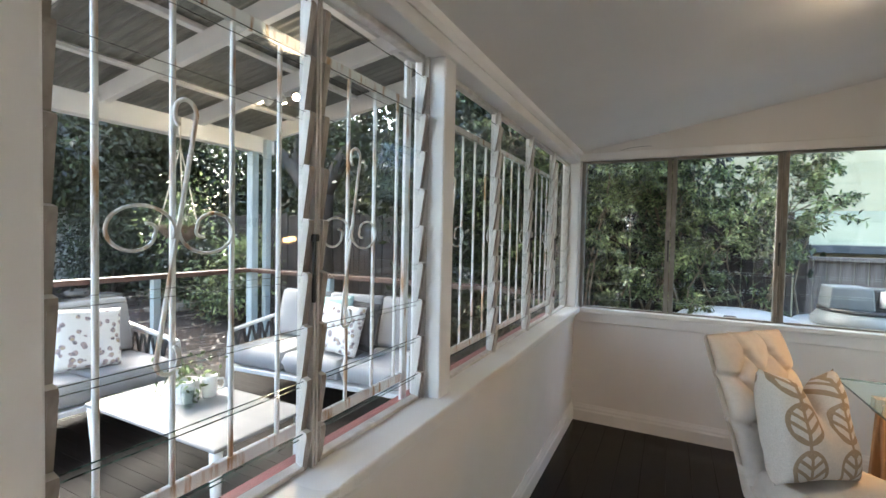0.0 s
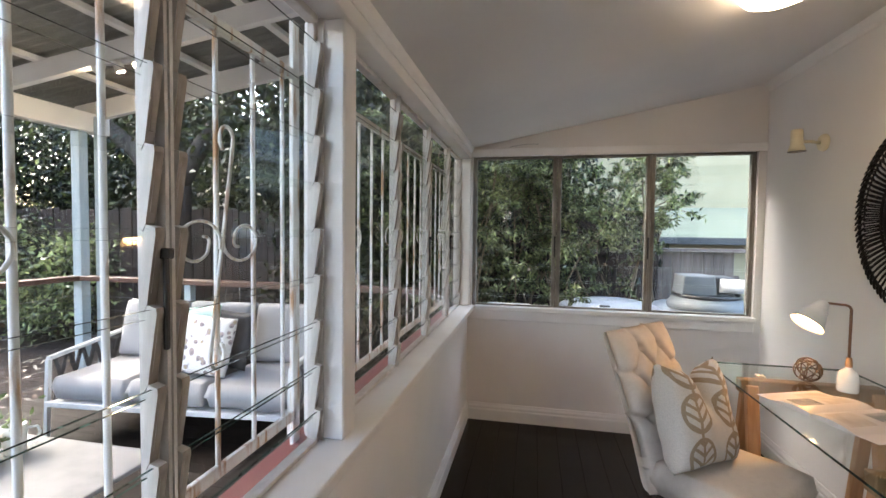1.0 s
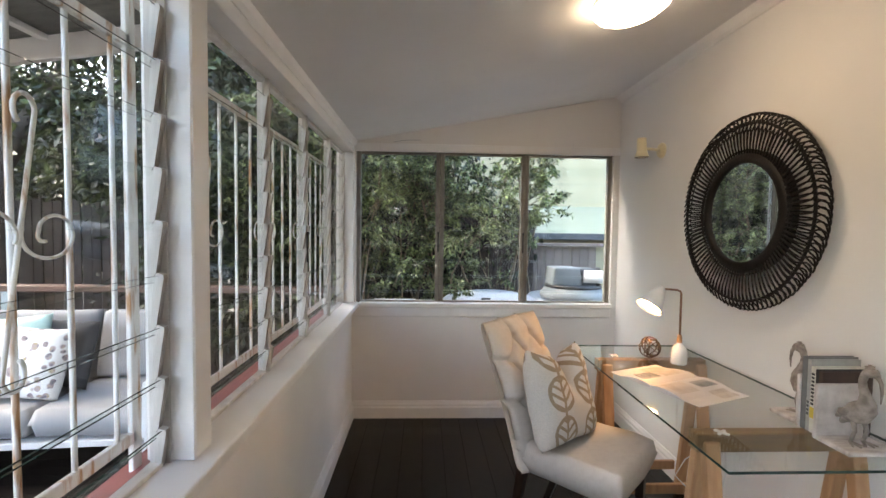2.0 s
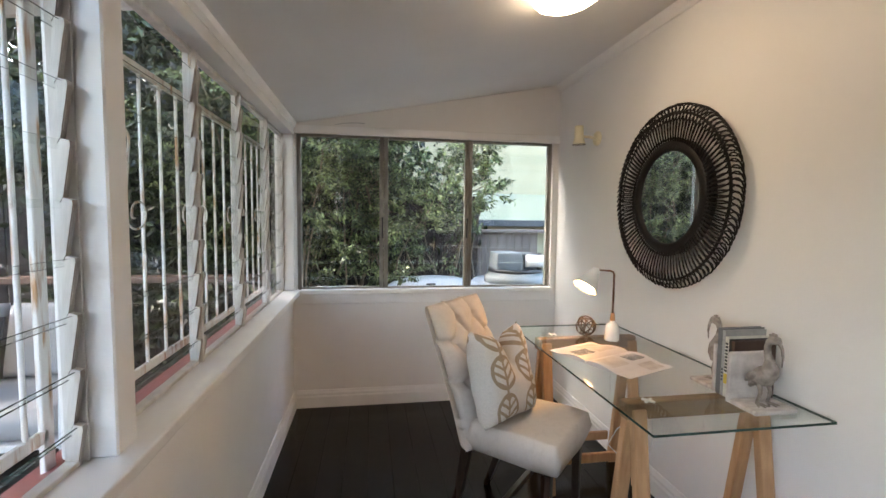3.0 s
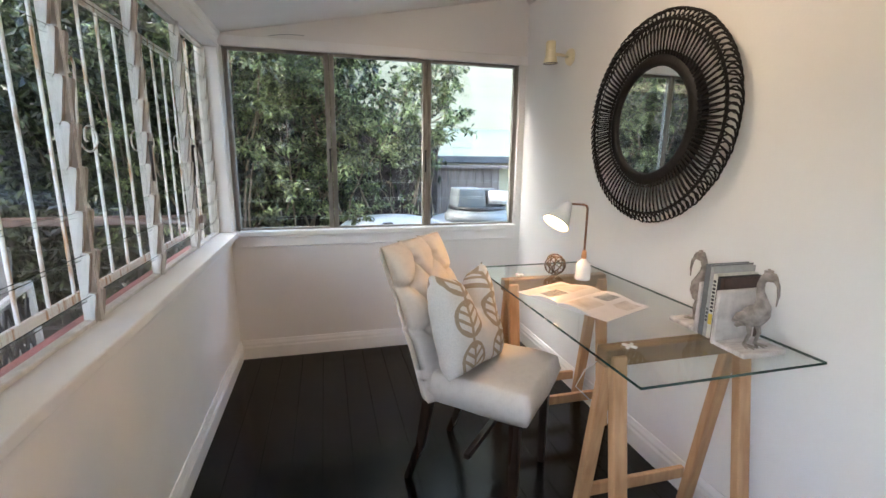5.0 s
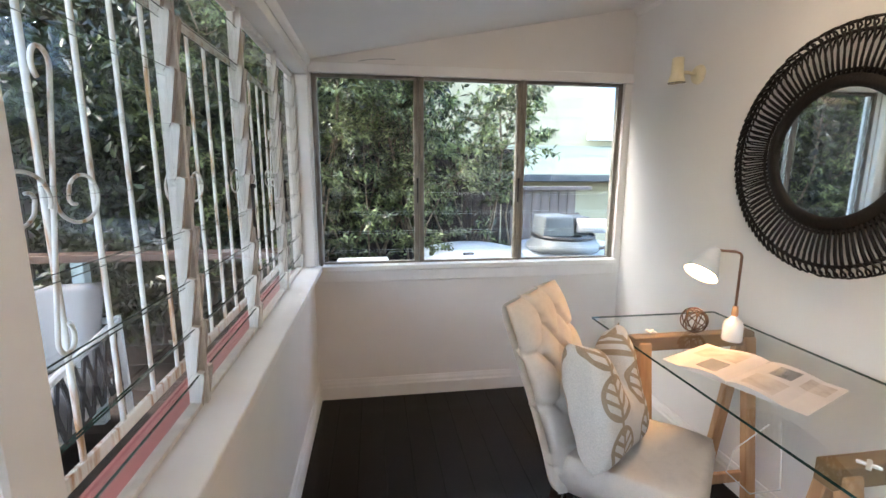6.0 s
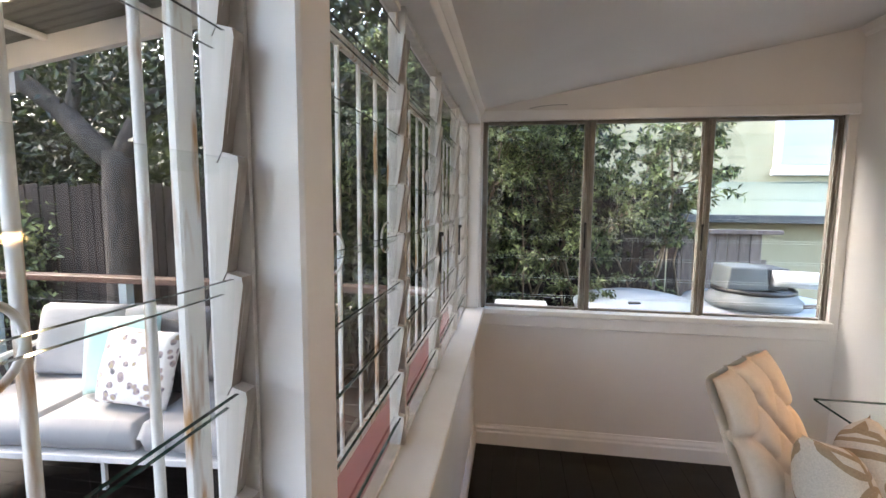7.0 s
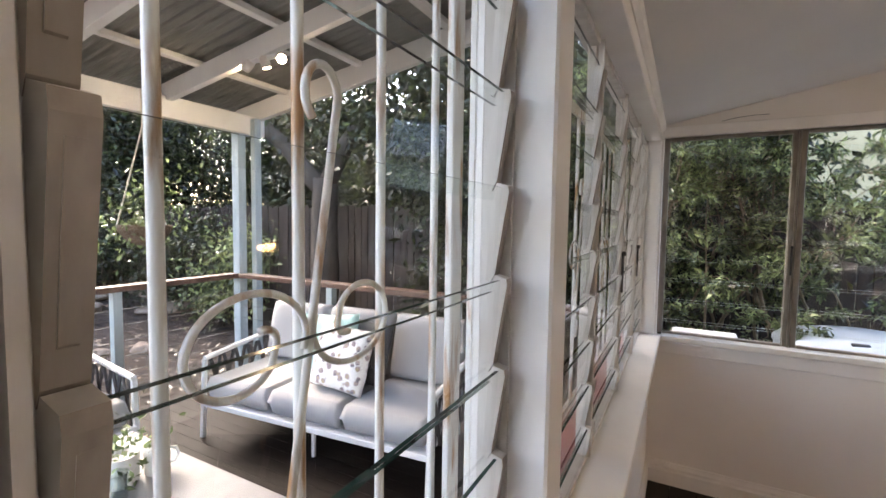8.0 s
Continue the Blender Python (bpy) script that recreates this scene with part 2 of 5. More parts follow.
def leaf_print(name, ground, ink):
    """Columns of oval leaves with a midrib and slanted veins."""
    m, nt, bsdf = material(name)
    tc = nt.nodes.new("ShaderNodeTexCoord")
    sp = nt.nodes.new("ShaderNodeSeparateXYZ")
    nt.links.new(tc.outputs["Object"], sp.inputs[0])
    mm = lambda op, a, b=None: math_node(nt, op, a, b)
    PX, PZ = 0.190, 0.165
    u = mm("MULTIPLY", mm("SUBTRACT", mm("FRACT", mm("ADD", mm("DIVIDE", sp.outputs[0], PX), 0.96)), 0.5), 2.0)
    w = mm("MULTIPLY", mm("SUBTRACT", mm("FRACT", mm("ADD", mm("DIVIDE", sp.outputs[2], PZ), 0.35)), 0.5), 2.0)
    au = mm("ABSOLUTE", u)
    r = mm("ADD", mm("POWER", mm("DIVIDE", au, 0.72), 2.0), mm("POWER", mm("DIVIDE", mm("ABSOLUTE", w), 0.92), 2.0))
    ring = mm("MULTIPLY", mm("LESS_THAN", r, 1.0), mm("GREATER_THAN", r, 0.66))
    inside = mm("LESS_THAN", r, 0.9)
    rib = mm("MULTIPLY", mm("LESS_THAN", au, 0.075), mm("LESS_THAN", mm("ABSOLUTE", w), 1.1))
    vein = mm("MULTIPLY", inside, mm("LESS_THAN", mm("FRACT", mm("MULTIPLY", mm("SUBTRACT", w, mm("MULTIPLY", au, 0.8)), 2.1)), 0.38))
    f = mm("MAXIMUM", mm("MAXIMUM", ring, rib), vein)
    n = node(nt, "ShaderNodeTexNoise", Scale=240.0, Detail=2.0)
    nt.links.new(tc.outputs["Object"], n.inputs[0])
    c = mixc(nt, f, ground, ink)
    c = mixc(nt, 0.35, c, ramp(nt, n.outputs[0], ((0.3, (0.45, 0.45, 0.45)), (0.7, (1, 1, 1)))), "MULTIPLY")
    nt.links.new(c, bsdf.inputs["Base Color"])
    bsdf.inputs["Roughness"].default_value = 0.9
    bp = node(nt, "ShaderNodeBump", Strength=0.5, Distance=0.004)
    nt.links.new(mm("ADD", mm("MULTIPLY", n.outputs[0], 0.4), f), bp.inputs["Height"])
    nt.links.new(bp.outputs[0], bsdf.inputs["Normal"])
    return m


M_LEAFPRINT = leaf_print("leaf_print_linen", (0.66, 0.61, 0.55), (0.36, 0.27, 0.18))


def petal_print(name):
    m, nt, bsdf = material(name)
    v = coords(nt, (1, 1, 1))
    vo = node(nt, "ShaderNodeTexVoronoi", Scale=21.0)
    nt.links.new(v, vo.inputs[0])
    n = node(nt, "ShaderNodeTexNoise", Scale=40.0, Detail=3.0)
    nt.links.new(v, n.inputs[0])
    s = math_node(nt, "ADD", vo.outputs[0], math_node(nt, "MULTIPLY", n.outputs[0], 0.35))
    f = ramp(nt, s, ((0.50, (1, 1, 1)), (0.57, (0, 0, 0))))
    ink = ramp(nt, n.outputs[0], ((0.35, (0.16, 0.15, 0.17)), (0.5, (0.42, 0.33, 0.34)), (0.65, (0.40, 0.33, 0.20))))
    nt.links.new(mixc(nt, f, (0.74, 0.73, 0.72), ink), bsdf.inputs["Base Color"])
    bsdf.inputs["Roughness"].default_value = 0.9
    return m


M_PETAL = petal_print("petal_print_fabric")


# ---- mesh helpers ----
def link_bm(name, bm, mat, smooth=False):
    me = bpy.data.meshes.new(name)
    bm.normal_update()
    bm.to_mesh(me)
    bm.free()
    for m in mat if isinstance(mat, (list, tuple)) else [mat]:
        me.materials.append(m)
    if smooth:
        me.polygons.foreach_set("use_smooth", [True] * len(me.polygons))
    return new(name, me)


def part(name, bm, mat, parent, label="", smooth=False):
    ob = link_bm(name, bm, mat, smooth)
    ob.parent = parent
    if label:
        ob["label"] = label
    return ob


def thing(name, m, label, category, group="", kind=""):
    ob = new(name)
    ob.empty_display_size = 0.05
    ob.matrix_world = m
    return tagged(ob, label, category, group, kind)


def solid(name, bm, mat, label, category, kind="", group="", smooth=False):
    return tagged(link_bm(name, bm, mat, smooth), label, category, group, kind)


def bx(x0, x1, y0, y1, z0, z1, bevel=0.0, bm=None, seg=1):
    own = bm is None
    b = bmesh.new() if own or bevel else bm
    r = bmesh.ops.create_cube(b, size=1, matrix=Matrix.Translation(((x0 + x1) / 2, (y0 + y1) / 2, (z0 + z1) / 2)) @ Matrix.Diagonal((x1 - x0, y1 - y0, z1 - z0, 1)))
    if bevel:
        bmesh.ops.bevel(b, geom=list(b.edges), offset=bevel, segments=seg, affect="EDGES", profile=0.5)
        if not own:
            merge(bm, b)
            return bm
    return b


def merge(into, other):
    me = bpy.data.meshes.new("tmp")
    other.to_mesh(me)
    other.free()
    into.from_mesh(me)
    bpy.data.meshes.remove(me)


def moved(bm, m):
    bmesh.ops.transform(bm, matrix=m, verts=bm.verts)
    return bm


def tube(pts, r, seg=8, bm=None, closed=False, cap=True):
    """A round bar along points; r a number or one for each point."""
    bm = bm or bmesh.new()
    P = [Vector(p) for p in pts]
    n = len(P)
    R = list(r) if isinstance(r, (list, tuple)) else [r] * n
    rings, up = [], None
    for i in range(n):
        a = P[(i - 1) % n] if closed or i > 0 else P[i]
        b = P[(i + 1) % n] if closed or i < n - 1 else P[i]
        d = (b - a).normalized()
        if up is None:
            up = d.orthogonal().normalized()
        up = (up - d * up.dot(d)).normalized()
        s = d.cross(up)
        rings.append([bm.verts.new(P[i] + (up * math.cos(2 * math.pi * k / seg) + s * math.sin(2 * math.pi * k / seg)) * R[i]) for k in range(seg)])
    for i in range(n if closed else n - 1):
        A, B = rings[i], rings[(i + 1) % n]
        for k in range(seg):
            bm.faces.new((A[k], A[(k + 1) % seg], B[(k + 1) % seg], B[k]))
    if cap and not closed:
        bm.faces.new(rings[0][::-1])
        bm.faces.new(rings[-1])
    return bm


def lathe(profile, seg=32, bm=None, m=None):
    """Rotates (radius, height) pairs about z."""
    bm = bm or bmesh.new()
    rings = []
    for r, z in profile:
        if r < 1e-5:
            rings.append([bm.verts.new((0, 0, z))])
        else:
            rings.append([bm.verts.new((r * math.cos(2 * math.pi * k / seg), r * math.sin(2 * math.pi * k / seg), z)) for k in range(seg)])
    made = [v for g in rings for v in g]
    for A, B in zip(rings, rings[1:]):
        for k in range(seg):
            a, b = A[k % len(A)], A[(k + 1) % len(A)]
            c, d = B[(k + 1) % len(B)], B[k % len(B)]
            f = [v for i, v in enumerate((a, b, c, d)) if v not in (a, b, c, d)[:i]]
            if len(f) > 2:
                bm.faces.new(f)
    if m:
        bmesh.ops.transform(bm, matrix=m, verts=made)
    return bm


def extrude_xz(profile, y0, y1, bm=None):
    """A prism with an (x, z) outline from y0 to y1."""
    bm = bm or bmesh.new()
    A = [bm.verts.new((x, y0, z)) for x, z in profile]
    B = [bm.verts.new((x, y1, z)) for x, z in profile]
    n = len(A)
    for i in range(n):
        bm.faces.new((A[i], A[(i + 1) % n], B[(i + 1) % n], B[i]))
    bm.faces.new(A[::-1])
    bm.faces.new(B)
    bmesh.ops.recalc_face_normals(bm, faces=bm.faces)
    return bm


def cushion(w, d, h, seed=0, sharp=0.35, nx=18, pinch=0.06):
    """A stuffed pad about the origin, w along x, d along y, h thick in z."""
    bm = bmesh.new()
    rnd = random.Random(seed)
    o = rnd.random() * 50
    grid = {}
    for side in (1, -1):
        for i in range(nx + 1):
            for j in range(nx + 1):
                u, v = 2 * i / nx - 1, 2 * j / nx - 1
                edge = i in (0, nx) or j in (0, nx)
                if edge and side == -1:
                    grid[side, i, j] = grid[1, i, j]
                    continue
                p = (max(0, (1 - u ** 4)) * max(0, (1 - v ** 4))) ** sharp
                px = w / 2 * u * (1 - pinch * (1 - abs(v)) ** 0.5 * abs(u) ** 3)
                py = d / 2 * v * (1 - pinch * (1 - abs(u)) ** 0.5 * abs(v) ** 3)
                wob = 1 + 0.14 * noise.noise((u * 1.3 + o, v * 1.3, side))
                grid[side, i, j] = bm.verts.new((px, py, side * h / 2 * p * wob))
    for side in (1, -1):
        for i in range(nx):
            for j in range(nx):
                q = [grid[side, i, j], grid[side, i + 1, j], grid[side, i + 1, j + 1], grid[side, i, j + 1]]
                bm.faces.new(q if side == 1 else q[::-1])
    return bm


def sheet(name, verts, faces, mat, parent=None):
    me = bpy.data.meshes.new(name)
    me.from_pydata(verts, [], faces)
    me.materials.append(mat)
    ob = new(name, me)
    ob.parent = parent
    return ob


def leaf_cloud(name, blobs, count, size, mat, seed, parent=None, droop=0.4, shell=0.45):
    """Many small folded leaves gathered in clumps; blobs are (x, y, z, rx, ry, rz)."""
    rg = np.random.default_rng(seed)
    B = np.array(blobs, float)
    vol = (B[:, 3] * B[:, 4] * B[:, 5]) ** 0.67
    clumps = max(40, count // 14)
    which = rg.choice(len(B), clumps, p=vol / vol.sum())
    d = rg.normal(size=(clumps, 3))
    d /= np.linalg.norm(d, axis=1)[:, None]
    c = B[which, :3] + d * B[which, 3:] * (shell + (1 - shell) * rg.random((clumps, 1)) ** 0.6)
    pick = rg.integers(0, clumps, count)
    at = c[pick] + rg.normal(size=(count, 3)) * size * 1.9
    ax = rg.normal(size=(count, 3))
    ax[:, 2] -= droop * 1.6
    ax += d[pick] * 0.8
    ax /= np.linalg.norm(ax, axis=1)[:, None]
    sd = np.cross(ax, rg.normal(size=(count, 3)))
    sd /= np.linalg.norm(sd, axis=1)[:, None]
    nm = np.cross(ax, sd)
    L = size * (0.6 + 0.8 * rg.random((count, 1)))
    W = L * 0.24
    V = np.stack([at, at + ax * L * 0.5 + sd * W + nm * W * 0.35, at + ax * L, at + ax * L * 0.5 - sd * W + nm * W * 0.35], 1).reshape(-1, 3)
    k = np.arange(count)[:, None] * 4
    F = np.concatenate([k + np.array([[0, 1, 2]]), k + np.array([[0, 2, 3]])], 0)
    return sheet(name, V.tolist(), F.tolist(), mat, parent)


# ---- the room ----
XL, XR, YF, YB = -0.615, 1.29, 3.37, -2.3
SILL, HEAD = 0.835, 1.905
CZ0, CZS = 1.965, 0.19


def ceil_z(x):
    return CZ0 + CZS * (x + 0.6)


base = thing("floor", Matrix(), "near-black stained and polished timber floorboards", "floor", kind="structure")
part("subfloor", bx(XL - 0.1, XR + 0.1, YB - 0.1, YF + 0.1, -0.08, -0.022), M_DARKWOOD, base)

solid("wall_left", bx(-0.72, XL, YB, YF + 0.1, -0.3, 0.80), M_WALL, "off-white painted lower wall under the louvre windows", "wall", "structure")
solid("wall_left_near", bx(-0.72, XL, YB, -2.052, 0.80, 2.95), M_WALL, "off-white painted wall beside the louvre windows", "wall", "structure")
solid("wall_left_head", bx(-0.72, -0.625, -2.052, YF + 0.1, 1.93, 2.95), M_WALL, "off-white painted wall over the louvre windows", "wall", "structure")
bm = bx(XL - 0.1, XR + 0.1, YF, YF + 0.1, -0.3, 0.80)
bx(XL - 0.1, XR + 0.1, YF, YF + 0.1, HEAD, 2.6, bm=bm)
bx(1.245, XR + 0.1, YF, YF + 0.1, 0.80, HEAD, bm=bm)
bx(XL - 0.1, -0.59, YF, YF + 0.1, 0.80, HEAD, bm=bm)
solid("wall_far", bm, M_WALL, "off-white painted end wall round a wide window", "wall", "structure")
solid("wall_right", bx(XR, XR + 0.1, YB, YF + 0.1, -0.1, 2.7), M_WALL, "warm off-white painted wall", "wall", "structure")
solid("wall_back", bx(-0.72, XR + 0.1, YB - 0.1, YB, -0.1, 2.7), M_BACK, "plain taupe wall", "wall", "structure")
bm = extrude_xz([(-0.72, ceil_z(-0.72)), (XR + 0.1, ceil_z(XR + 0.1)), (XR + 0.1, ceil_z(XR + 0.1) + 0.06), (-0.72, ceil_z(-0.72) + 0.06)], YB - 0.1, YF + 0.1)
solid("ceiling", bm, M_CEIL, "low sloping ceiling painted pale grey-white", "ceiling", "structure")

# sills, trims and skirtings
solid("window_sill_left", bx(-0.692, -0.565, YB, YF, 0.803, SILL, 0.005, seg=2), M_TRIM, "white gloss-painted timber window sill", "sill", "structure")
solid("window_sill_far", bx(-0.565, 1.25, YF - 0.035, YF + 0.06, 0.803, SILL, 0.005, seg=2), M_TRIM, "white gloss-painted timber window sill", "sill", "structure")
solid("trim_apron_far", bx(-0.6, 1.245, YF - 0.014, YF, 0.735, 0.803, 0.003), M_TRIM, "white painted apron board below the sill", "trim", "structure")
solid("trim_apron_left", bx(XL, XL + 0.012, YB, YF - 0.014, 0.755, 0.803, 0.003), M_TRIM, "white painted apron board below the sill", "trim", "structure")
solid("trim_head_far", bx(-0.6, 1.29, YF - 0.014, YF, 1.90, 1.955, 0.003), M_TRIM, "white painted head board over the window", "trim", "structure")
solid("trim_head_left", bx(-0.72, -0.60, YB, YF, 1.885, 1.93, 0.003), M_TRIM, "white painted head board over the louvres", "trim", "structure")
solid("cornice_left", extrude_xz([(-0.625, 1.93), (-0.597, 1.93), (-0.585, 1.943), (-0.582, ceil_z(-0.582)), (-0.625, ceil_z(-0.625))], YB, YF), M_TRIM, "thin white cornice moulding", "trim", "structure")
zr = ceil_z(XR)
solid("cornice_right", extrude_xz([(XR, zr - 0.05), (XR - 0.010, zr - 0.05), (XR - 0.016, zr - 0.035), (XR - 0.035, zr - 0.02), (XR - 0.045, ceil_z(XR - 0.045)), (XR, zr)], YB, YF), M_WALL, "painted cornice moulding", "trim", "structure")


def skirting(m, length, name):
    bm = extrude_xz([(0, 0), (0.018, 0), (0.018, 0.075), (0.013, 0.085), (0.013, 0.098), (0.007, 0.112), (0.005, 0.122), (0, 0.122)], 0, length)
    solid(name, moved(bm, m), M_TRIM, "white painted moulded skirting board", "skirting", "structure")


skirting(Matrix.Translation((XL, YB, 0)), YF - YB, "baseboard_left")
skirting(pose(XR, YF, 0, 0, 0, 180), YF - YB, "baseboard_right")
skirting(pose(XL + 0.018, YF, 0, 0, 0, -90), XR - XL - 0.036, "baseboard_far")

for y0, y1, nm in ((0.12, 0.235, "window_post_1"), (1.203, 1.280, "window_post_2"), (3.335, 3.37, "window_post_3")):
    solid(nm, bx(-0.72, -0.60 if y0 > 3 else -0.612, y0, y1, SILL, 1.885, 0.004), M_TRIM, "white painted timber window post", "post", "structure")
bm = extrude_xz([(-0.815, 0.755), (-0.815, 0.785), (-0.693, 0.825), (-0.693, 0.802), (-0.722, 0.80), (-0.722, 0.755)], -2.2, YF)
solid("outer_sill", bm, M_RED, "weathered red painted outside window sill", "sill", "structure")

# ---- louvre windows ----
PITCH, BLADE, TILT = 0.1125, 0.128, 4.8
clip_mesh, blade_mesh = {}, {}


def wedge_clip(w):
    """The holder of one blade's end: a tapered pocket with a rolled top."""
    bm = extrude_xz([(0.009, 0.0), (0.011, -0.008), (0.007, -0.108), (0.002, -0.120), (-0.004, -0.118), (-0.010, -0.010), (-0.006, 0.002)], 0, w)
    extrude_xz([(0.004, -0.012), (0.011, -0.016), (0.0085, -0.092), (0.002, -0.100)], w * 0.28, w * 0.72, bm)
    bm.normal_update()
    # outer and end faces stay pale, room-facing ones get the painted shade
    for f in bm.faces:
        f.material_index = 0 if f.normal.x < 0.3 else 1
    return bm


def blade_bm(length):
    bm = bx(-0.0022, 0.0022, 0, length, -BLADE, 0)
    for f in bm.faces:
        f.material_index = (0 if f.normal.x > 0 else 2) if abs(f.normal.x) > 0.5 else 1
    return bm


def shared(store, key, make, mats, name):
    if key not in store:
        bm = make()
        me = bpy.data.meshes.new(name)
        bm.normal_update()
        bm.to_mesh(me)
        bm.free()
        for m in mats:
            me.materials.append(m)
        store[key] = me
    return store[key]


def louvre_bay(name, m, width, metal, label, lever, frame_w=0.022, clips=True, edge=None):
    """Local y along the window, x into the room, z up from the sill."""
    win = thing(name, m, label, "window", "louvre bays", "structure")
    H = HEAD - SILL - (0.02 if metal is M_ALU else 0.002)
    for y0, sgn in ((0, 1), (width - frame_w, -1)):
        bm = bx(-0.024, -0.004, y0 + 0.001, y0 + frame_w - 0.001, 0, H, 0.002)
        bx(-0.004, 0.012, y0 + (0.001 if sgn > 0 else frame_w - 0.007), y0 + (0.007 if sgn > 0 else frame_w - 0.001), 0, H, bm=bm)
        part("gallery", bm, metal, win)
    part("top_rail", bx(-0.022, 0.006, frame_w, width - frame_w, H - 0.018, H, 0.002), metal, win)
    part("bottom_rail", bx(-0.022, 0.006, frame_w, width - frame_w, 0, 0.012, 0.002), metal, win)
    k, z = 0, 0.082
    while z < H + 0.03:
        zt = min(z, H - 0.02)
        ob = new("blade", shared(blade_mesh, round(width, 3), lambda: blade_bm(width - 2 * frame_w + 0.008), (M_GLASS, edge or M_EDGE, M_CLEAR), "blade"))
        ob.parent = win
        ob.matrix_basis = pose(0.006, frame_w - 0.004, zt, 0, TILT, 0)
        if clips:
            for yc in (frame_w - 0.009, width - frame_w - 0.007):
                c = new("blade_clip", shared(clip_mesh, "clip", lambda: wedge_clip(0.016), (M_ALU, M_CLIP_SHADE), "blade_clip"))
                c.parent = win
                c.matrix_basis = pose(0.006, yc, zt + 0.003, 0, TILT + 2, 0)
        z += PITCH
        k += 1
    if lever:
        bm = bx(0.012, 0.020, lever - 0.004, lever + 0.004, 0.36, 0.50, 0.002)
        bx(0.008, 0.026, lever - 0.006, lever + 0.006, 0.49, 0.505, 0.002, bm=bm)
        part("lever", bm, M_BLACK, win, "black operating lever")
    return win


n = 0
for y0, y1, lev in ((-2.05, -1.34, 0), (-1.338, -0.62, 0), (-0.618, 0.118, 0), (0.237, 0.719, 0.47), (0.721, 1.201, 0), (1.282, 1.834, 0), (1.836, 2.349, 0.50), (2.351, 2.869, 0), (2.871, 3.333, 0.02)):
    n += 1
    louvre_bay("window_%d" % n, Matrix.Translation((-0.675, y0, SILL)), y1 - y0, M_ALU, "glass louvre window with aged white metal galleries, slightly open", lev)
for x0, x1, lev in ((-0.588, 0.002, 0.58), (0.004, 0.614, 0.60), (0.616, 1.243, 0)):
    n += 1
    louvre_bay("window_%d" % n, pose(x0, YF + 0.035, SILL) @ Matrix(((0, 1, 0, 0), (-1, 0, 0, 0), (0, 0, 1, 0), (0, 0, 0, 1))), x1 - x0, M_BRONZE, "glass louvre window in a dull bronze metal frame, closed", lev, 0.030, False, M_EDGE2)


# ---- security grilles ----
GX = -0.765


def curl(c, z0, k, turn):
    """A C-scroll from the bar at c: a wide sweep over the top, a tighter one below and a small rolled tip; turn = -1 is its half-turned twin."""
    out = []
    for cy, rx, rz_, a0, a1 in ((-0.057, 0.053, 0.040, -20, 180), (-0.072, 0.038, 0.034, 180, 330), (-0.047, 0.012, 0.011, -30, 110)):
        n = max(6, int((a1 - a0) / 11))
        for i in range(n + 1):
            a = radians(a0 + (a1 - a0) * i / n)
            p = (0.012, c + turn * k * (cy + rx * math.cos(a)), z0 + turn * k * rz_ * math.sin(a))
            if not out or (Vector(p) - Vector(out[-1])).length > 1e-4:
                out.append(p)
    return out


def hook(c, z, turn):
    """One end of the long S bar: a rolled tip, the bend and the start of the straight."""
    return [(0.012, c + turn * (0.016 + 0.020 * math.cos(radians(a))), z + turn * 0.026 * math.sin(radians(a))) for a in range(235, -1, -19)]


def grille(y0, y1, bars, centres, gap):
    g = thing("security_grille", Matrix.Translation((GX, 0, 0)), "white rust-flecked wrought metal window grille with scrolls", "window grille", "window grilles")
    for z, nm in ((0.878, "bottom_rail"), (1.765, "top_rail")):
        part(nm, bx(-0.006, 0.006, y0, y1, z - 0.014, z + 0.014, 0.002), M_GRILLE, g)
    for y in bars:
        part("bar", tube([(0, y, 0.88 + 0.885 * k / 8) for k in range(9)], 0.0053, 10), M_GRILLE, g, smooth=True)
    for y in (y0, y1):
        part("end_bar", bx(-0.006, 0.006, y - 0.016, y + 0.016, 0.78, 1.90, 0.002), M_GRILLE, g)
    for c in centres:
        part("scroll", tube(hook(c, 1.545, 1) + hook(c, 1.120, -1)[::-1], 0.0040, 8), M_GRILLE, g, smooth=True)
        for turn in (1, -1):
            part("scroll", tube(curl(c, 1.342, gap / 0.1175, turn), 0.0031, 8), M_GRILLE, g, smooth=True)
    return g


grille(0.20, 1.236, [0.354 + 0.1177 * i for i in range(8)], (0.472, 0.943), 0.1177)
grille(1.31, 3.345, [1.419 + 0.126 * i for i in range(15)], (1.545, 2.049, 2.553, 3.057), 0.126)


# ---- desk ----
def trestle(y, group="trestles"):
    t = thing("trestle", Matrix.Translation((0.997, y, 0)), "honey pine trestle with splayed legs under the glass top", "trestle", group)
    part("top_beam", bx(-0.265, 0.265, -0.024, 0.024, 0.69, 0.7465, 0.003), M_OAKDARK, t, "pine beam darkened as seen under the green glass")
    for sx in (-1, 1):
        for sy in (-1, 1):
            bm = bx(-0.024, 0.024, -0.016, 0.016, 0, 0.725, 0.003)
            sh = Matrix.Identity(4)
            sh[1][2] = -sy * 0.105 / 0.725
            moved(bm, Matrix.Translation((sx * 0.231 + 0.010, sy * 0.122, 0)) @ sh)
            part("leg", bm, M_OAK, t)
    for sy in (-1, 1):
        part("stretcher", bx(-0.20, 0.20, sy * 0.105 - 0.009, sy * 0.105 + 0.009, 0.14, 0.185, 0.002), M_OAK, t)
    return t


